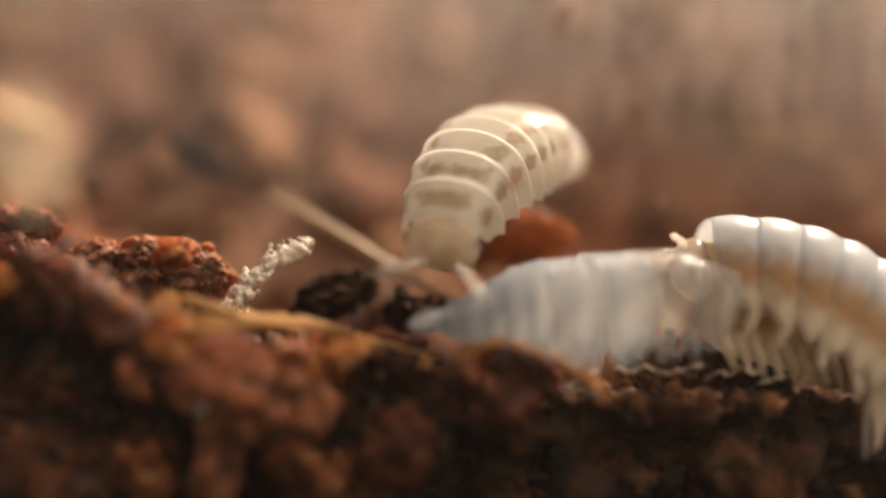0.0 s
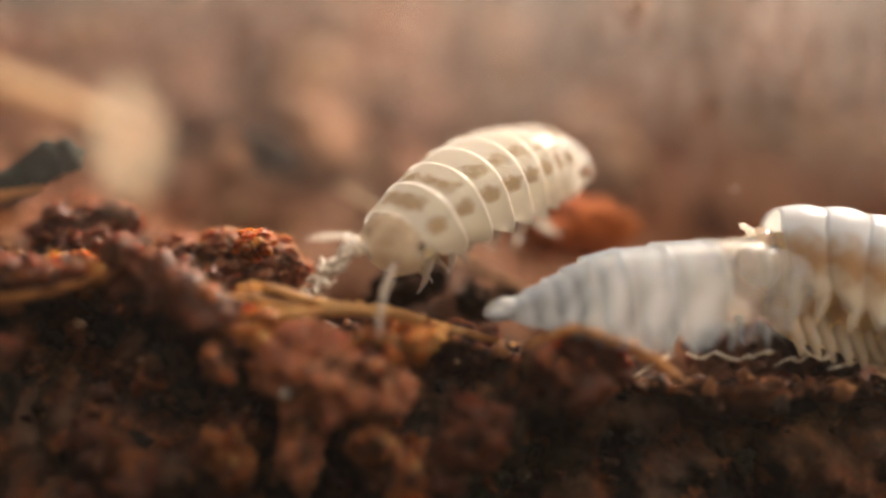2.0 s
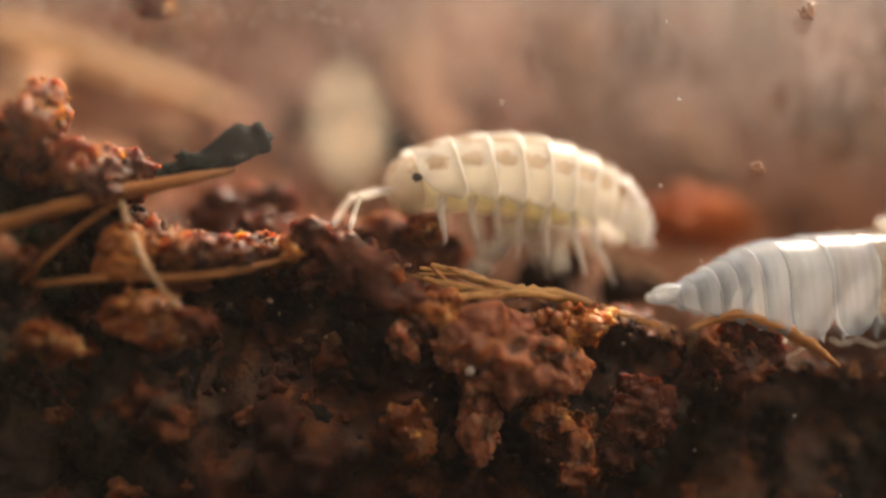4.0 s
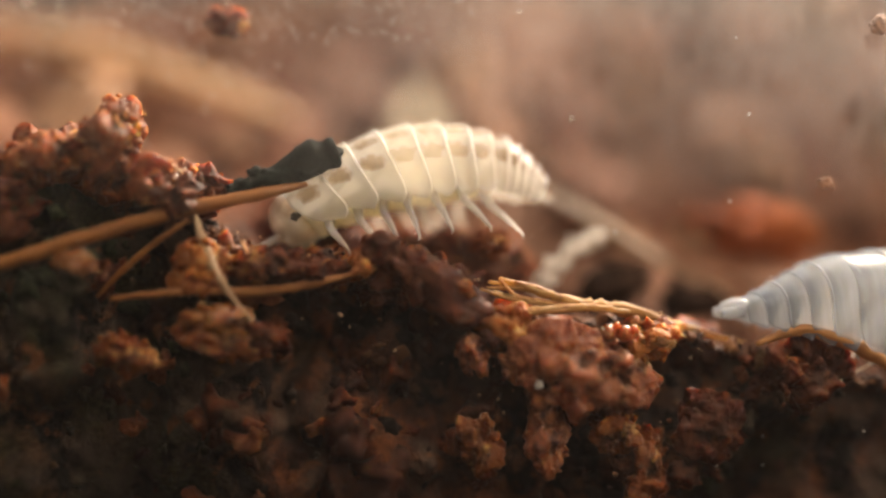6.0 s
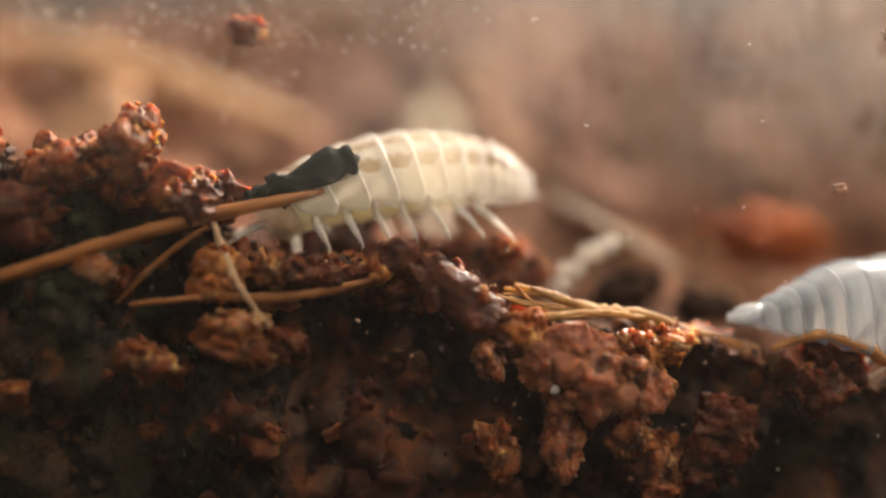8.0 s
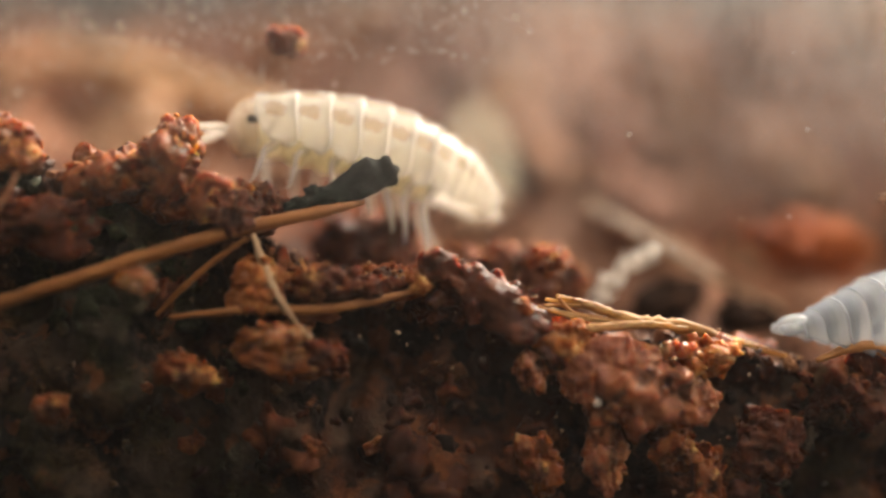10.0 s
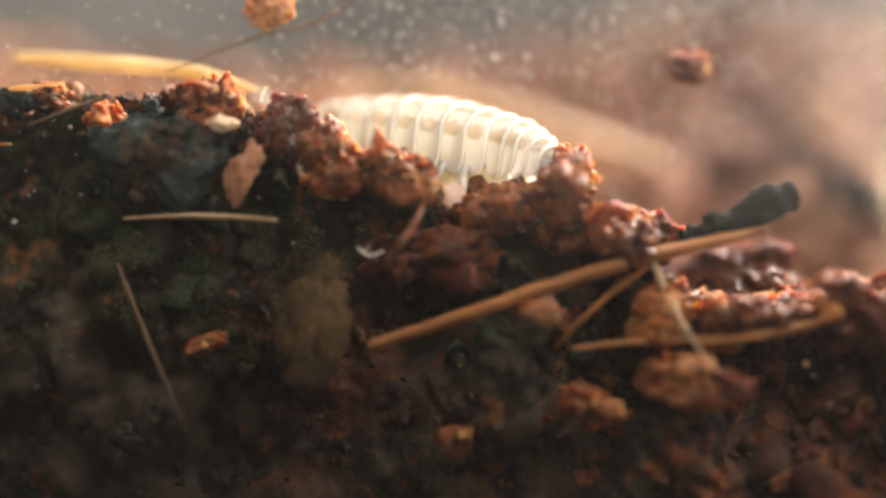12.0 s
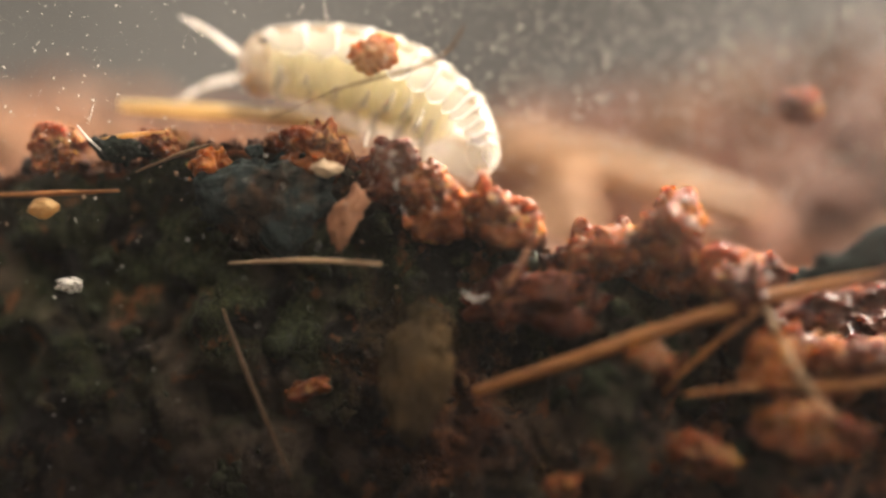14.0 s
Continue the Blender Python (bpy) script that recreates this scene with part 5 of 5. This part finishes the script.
def dangling_leg():
    """The long hind leg that hangs down before the soil."""
    inside = resting.root.matrix_basis.inverted()
    bm = bmesh.new()
    pts = [inside @ (Vector(p) * MM) / MM for p in [(29.18, 25.90, -2.68), (29.29, 25.60, -3.22), (29.09, 25.40, -3.76), (29.02, 25.30, -4.38), (29.00, 25.30, -4.82)]]
    tube(bm, pts, (0.1, 0.11, 0.075, 0.06, 0.02), 9, 6, 0.05)
    for p, r in ((pts[1], 0.115), (pts[2], 0.085)):
        lump(bm, (r, r, r), 1, p, 2, 0.05, 0.02)
    part("leg", bm, M_LIMB, resting.root, "long glassy leg hanging before the soil")
    bm = bmesh.new()
    pts = [inside @ (Vector(p) * MM) / MM for p in [(25.75, 26.95, -1.70), (26.40, 26.90, -1.95), (27.20, 26.85, -2.10), (28.10, 26.85, -2.35), (29.00, 26.85, -2.75), (29.80, 26.85, -3.20)]]
    tube(bm, pts, (0.25, 0.55, 0.62, 0.66, 0.66, 0.4), 20, 8, 0.1)
    part("belly", bm, M_GUT, resting.root, "cream amber belly sagging onto the soil")
    for i in range(8):
        bm = bmesh.new()
        x, z = 26.15 + 0.36 * i, -1.85 - 0.085 * i
        line = [inside @ (Vector(p) * MM) / MM for p in [(x, 26.35, z), (x - 0.08, 26.05, z - 0.28), (x + 0.03, 25.95, z - 0.62), (x + 0.12 + 0.05 * (i % 2), 26.0, z - 0.98)]]
        tube(bm, line, (0.12, 0.15, 0.12, 0.05), 9, 6, 0.12, 1.0, i * 1.3)
        part("leg", bm, M_LEG, resting.root, "cream bent leg gripping the soil")


dangling_leg()


def skin_shreds():
    """Torn bits of the shed skin along its lower edge."""
    rng = random.Random(12)
    for k, (x, y, z) in enumerate([(22.49, 26.00, -2.76), (22.99, 25.90, -2.96), (24.08, 25.90, -2.75), (24.78, 25.90, -2.82), (25.43, 25.90, -2.70), (26.20, 25.90, -2.96), (26.78, 25.90, -2.84), (27.43, 25.90, -3.04), (28.21, 25.90, -3.18)]):
        bm = bmesh.new()
        n = 3 + k % 2
        pts = [(0.28 * (i - n / 2) + rng.uniform(-0.08, 0.08), rng.uniform(-0.15, 0.15), rng.uniform(-0.1, 0.14)) for i in range(n)]
        tube(bm, pts, [0.05 + 0.07 * rng.random() for i in range(n)], 9, 6, 0.7, 0.35, k * 1.7)
        thing("skin_shred", bm, M_SHRED, "torn pale shred of shed skin on the soil", "skin shred", (x, y, z), (0, rng.uniform(-25, 25), rng.uniform(-20, 20)), group="torn skin shreds")


skin_shreds()


def cast_skin():
    """The shed rear half of a woodlouse: hollow plates tapering to the tail."""
    c = (22.50, 26.10, -1.39)
    root = holder("shed_skin", mpose(*c) @ pose(0, 0, 0, 0, 0, 4) @ pose(0, 0, 0, 0, -3, 0), "hollow grey translucent shed woodlouse skin lying on bark", "shed skin")
    ahead = (2.0, 1.6)
    for i, (x, length, w, h) in enumerate(((3.2, 1.25, 2.5, 2.3), (2.2, 1.3, 2.6, 2.4), (1.15, 1.3, 2.62, 2.38), (0.1, 1.25, 2.5, 2.25))):
        bm = bmesh.new()
        plate(bm, length, w, h, 0.0, lip=i == 2, step=0.022, ahead=ahead, flare=0.02, scallop=0.8)
        ahead = (w, h)
        part("body_plate", bm, [M_SKINEND if i < 2 else M_SKIN, M_SKINRIM], root, at=mpose(x, 0, -0.03 * abs(i - 1)))
    for i in range(5):
        bm = bmesh.new()
        plate(bm, 0.8, 2.2 - 0.36 * i, 1.95 - 0.35 * i, 0.02, lip=i % 2 == 0, step=0.02, ahead=ahead, flare=0.02, scallop=0.8)
        ahead = (2.2 - 0.36 * i, 1.95 - 0.35 * i)
        part("tail_segment", bm, [M_SKIN, M_SKINRIM], root, at=mpose(-0.72 - 0.46 * i, 0, -0.02 - 0.03 * i, 0, -3 - 1.5 * i, 0))
    bm = bmesh.new()
    lump(bm, (0.5, 0.36, 0.24), 5, level=3, rough=0.08)
    plate_ob = part("tail_plate", bm, M_SKINRIM, root, at=mpose(-3.0, 0, -0.1, 0, -2, 0))
    for side in (1, -1):
        t = bmesh.new()
        tube(t, [(0.1, side * 0.2, -0.05), (-0.25, side * 0.2, -0.08), (-0.5, side * 0.22, -0.05)], (0.13, 0.17, 0.1), 8, 4, 0.12)
        part("tail_fork", t, M_SKINRIM, plate_ob)
    for i in range(5):
        for side in (1, -1):
            bm = bmesh.new()
            limb(bm, side, 0.35)
            part("leg", bm, M_SKINRIM, root, at=mpose(2.6 - 0.75 * i, side * 0.7, -0.75, 0, 10 * (i % 3 - 1), 0))


cast_skin()


def pane_dust():
    """Specks and short scratches, all in one mesh on the inside of the pane."""
    rng = np.random.default_rng(8)
    shapes = grain_shapes(1)
    vs, fs, n = [], [], 0

    def speck(x, z, size, lean=0.0):
        nonlocal n
        v, f = shapes[rng.integers(8)]
        q = np.array(Euler((0, lean, 0)).to_matrix())
        vs.append((v * np.array(size)) @ q.T + np.array((x, 24.57, z)))
        fs.extend((f + n).tolist())
        n += len(v)

    for i in range(2300):
        x, z = -14 + 46 * rng.random(), -7 + 17 * rng.random()
        r = 0.009 + 0.028 * rng.random() ** 5
        if (z > top(x) or rng.random() > 0.35) and (x < 7 or rng.random() < 0.25):
            speck(x, z, (r, r * 0.6, r))
    for i in range(40):
        r = 0.02 + 0.025 * rng.random()
        speck(-13 + 22 * rng.random(), 3 + 6 * rng.random(), (r, r * 0.6, r * (0.6 + rng.random())))
    for i in range(1700):
        r = 0.009 + 0.019 * rng.random() ** 3
        speck(-14 + 27 * rng.random(), 10.5 - 6.5 * rng.random() ** 1.3, (r, r * 0.5, r * (0.6 + 1.2 * rng.random() ** 3)), rng.random() * 3)
    for i in range(2600):
        r = 0.009 + 0.024 * rng.random() ** 4
        speck(-2 + 11 * rng.random(), 9.5 - 6.5 * rng.random() ** 1.5, (r * 0.7, r * 0.5, r * (1 + 1.6 * rng.random() ** 2)), rng.random() * 0.6 - 0.3)
    for i in range(1700):
        r = 0.011 + 0.022 * rng.random() ** 3
        speck(1 + 12 * rng.random(), 9.8 - 5.5 * rng.random() ** 1.4, (r, r * 0.5, r * (0.7 + rng.random())), rng.random() * 3)
    for i in range(36):
        long = 0.08 + 0.25 * rng.random() ** 2
        speck(-14 + 22 * rng.random(), 9.5 - 7 * rng.random() ** 1.2, (0.014, 0.01, long), rng.random() * 1.4 - 0.7)
    me = bpy.data.meshes.new("pane_dust")
    me.from_pydata((np.concatenate(vs) * MM).tolist(), [], fs)
    me.materials.append(M_MOULD)
    me.shade_smooth()
    return tagged(new("pane_dust", me), "fine pale dust specks on the inside of the pane", "dust", kind="stuff")


pane_dust()


def motions():
    """Everything that moves: the walking woodlouse, its plates, legs and antennae."""
    walk(walker.root, [(r[0], body_pose(*r[1:7])) for r in HERO])
    for ob, s in walker.pieces:
        walk(ob, [(r[0], spine(s, *r[7:10])) for r in HERO])
    for ob, s, side, i in walker.limbs:
        walk(ob, [(r[0], walker.leg_pose(s, side, i, r[7], r[9], r[14], r[15])) for r in HERO])
    for ob, tip, side, long in walker.feelers:
        k = 10 if side > 0 else 12
        walk(ob, [(r[0], walker.feeler_pose(side, r[7], r[8], r[9], r[5], r[k], 14 + 26 * max(0, 1 - r[0] / 3))) for r in HERO])
        walk(tip, [(r[0], mpose(long, 0, 0, 0, r[k] - r[k + 1], 0)) for r in HERO])


motions()
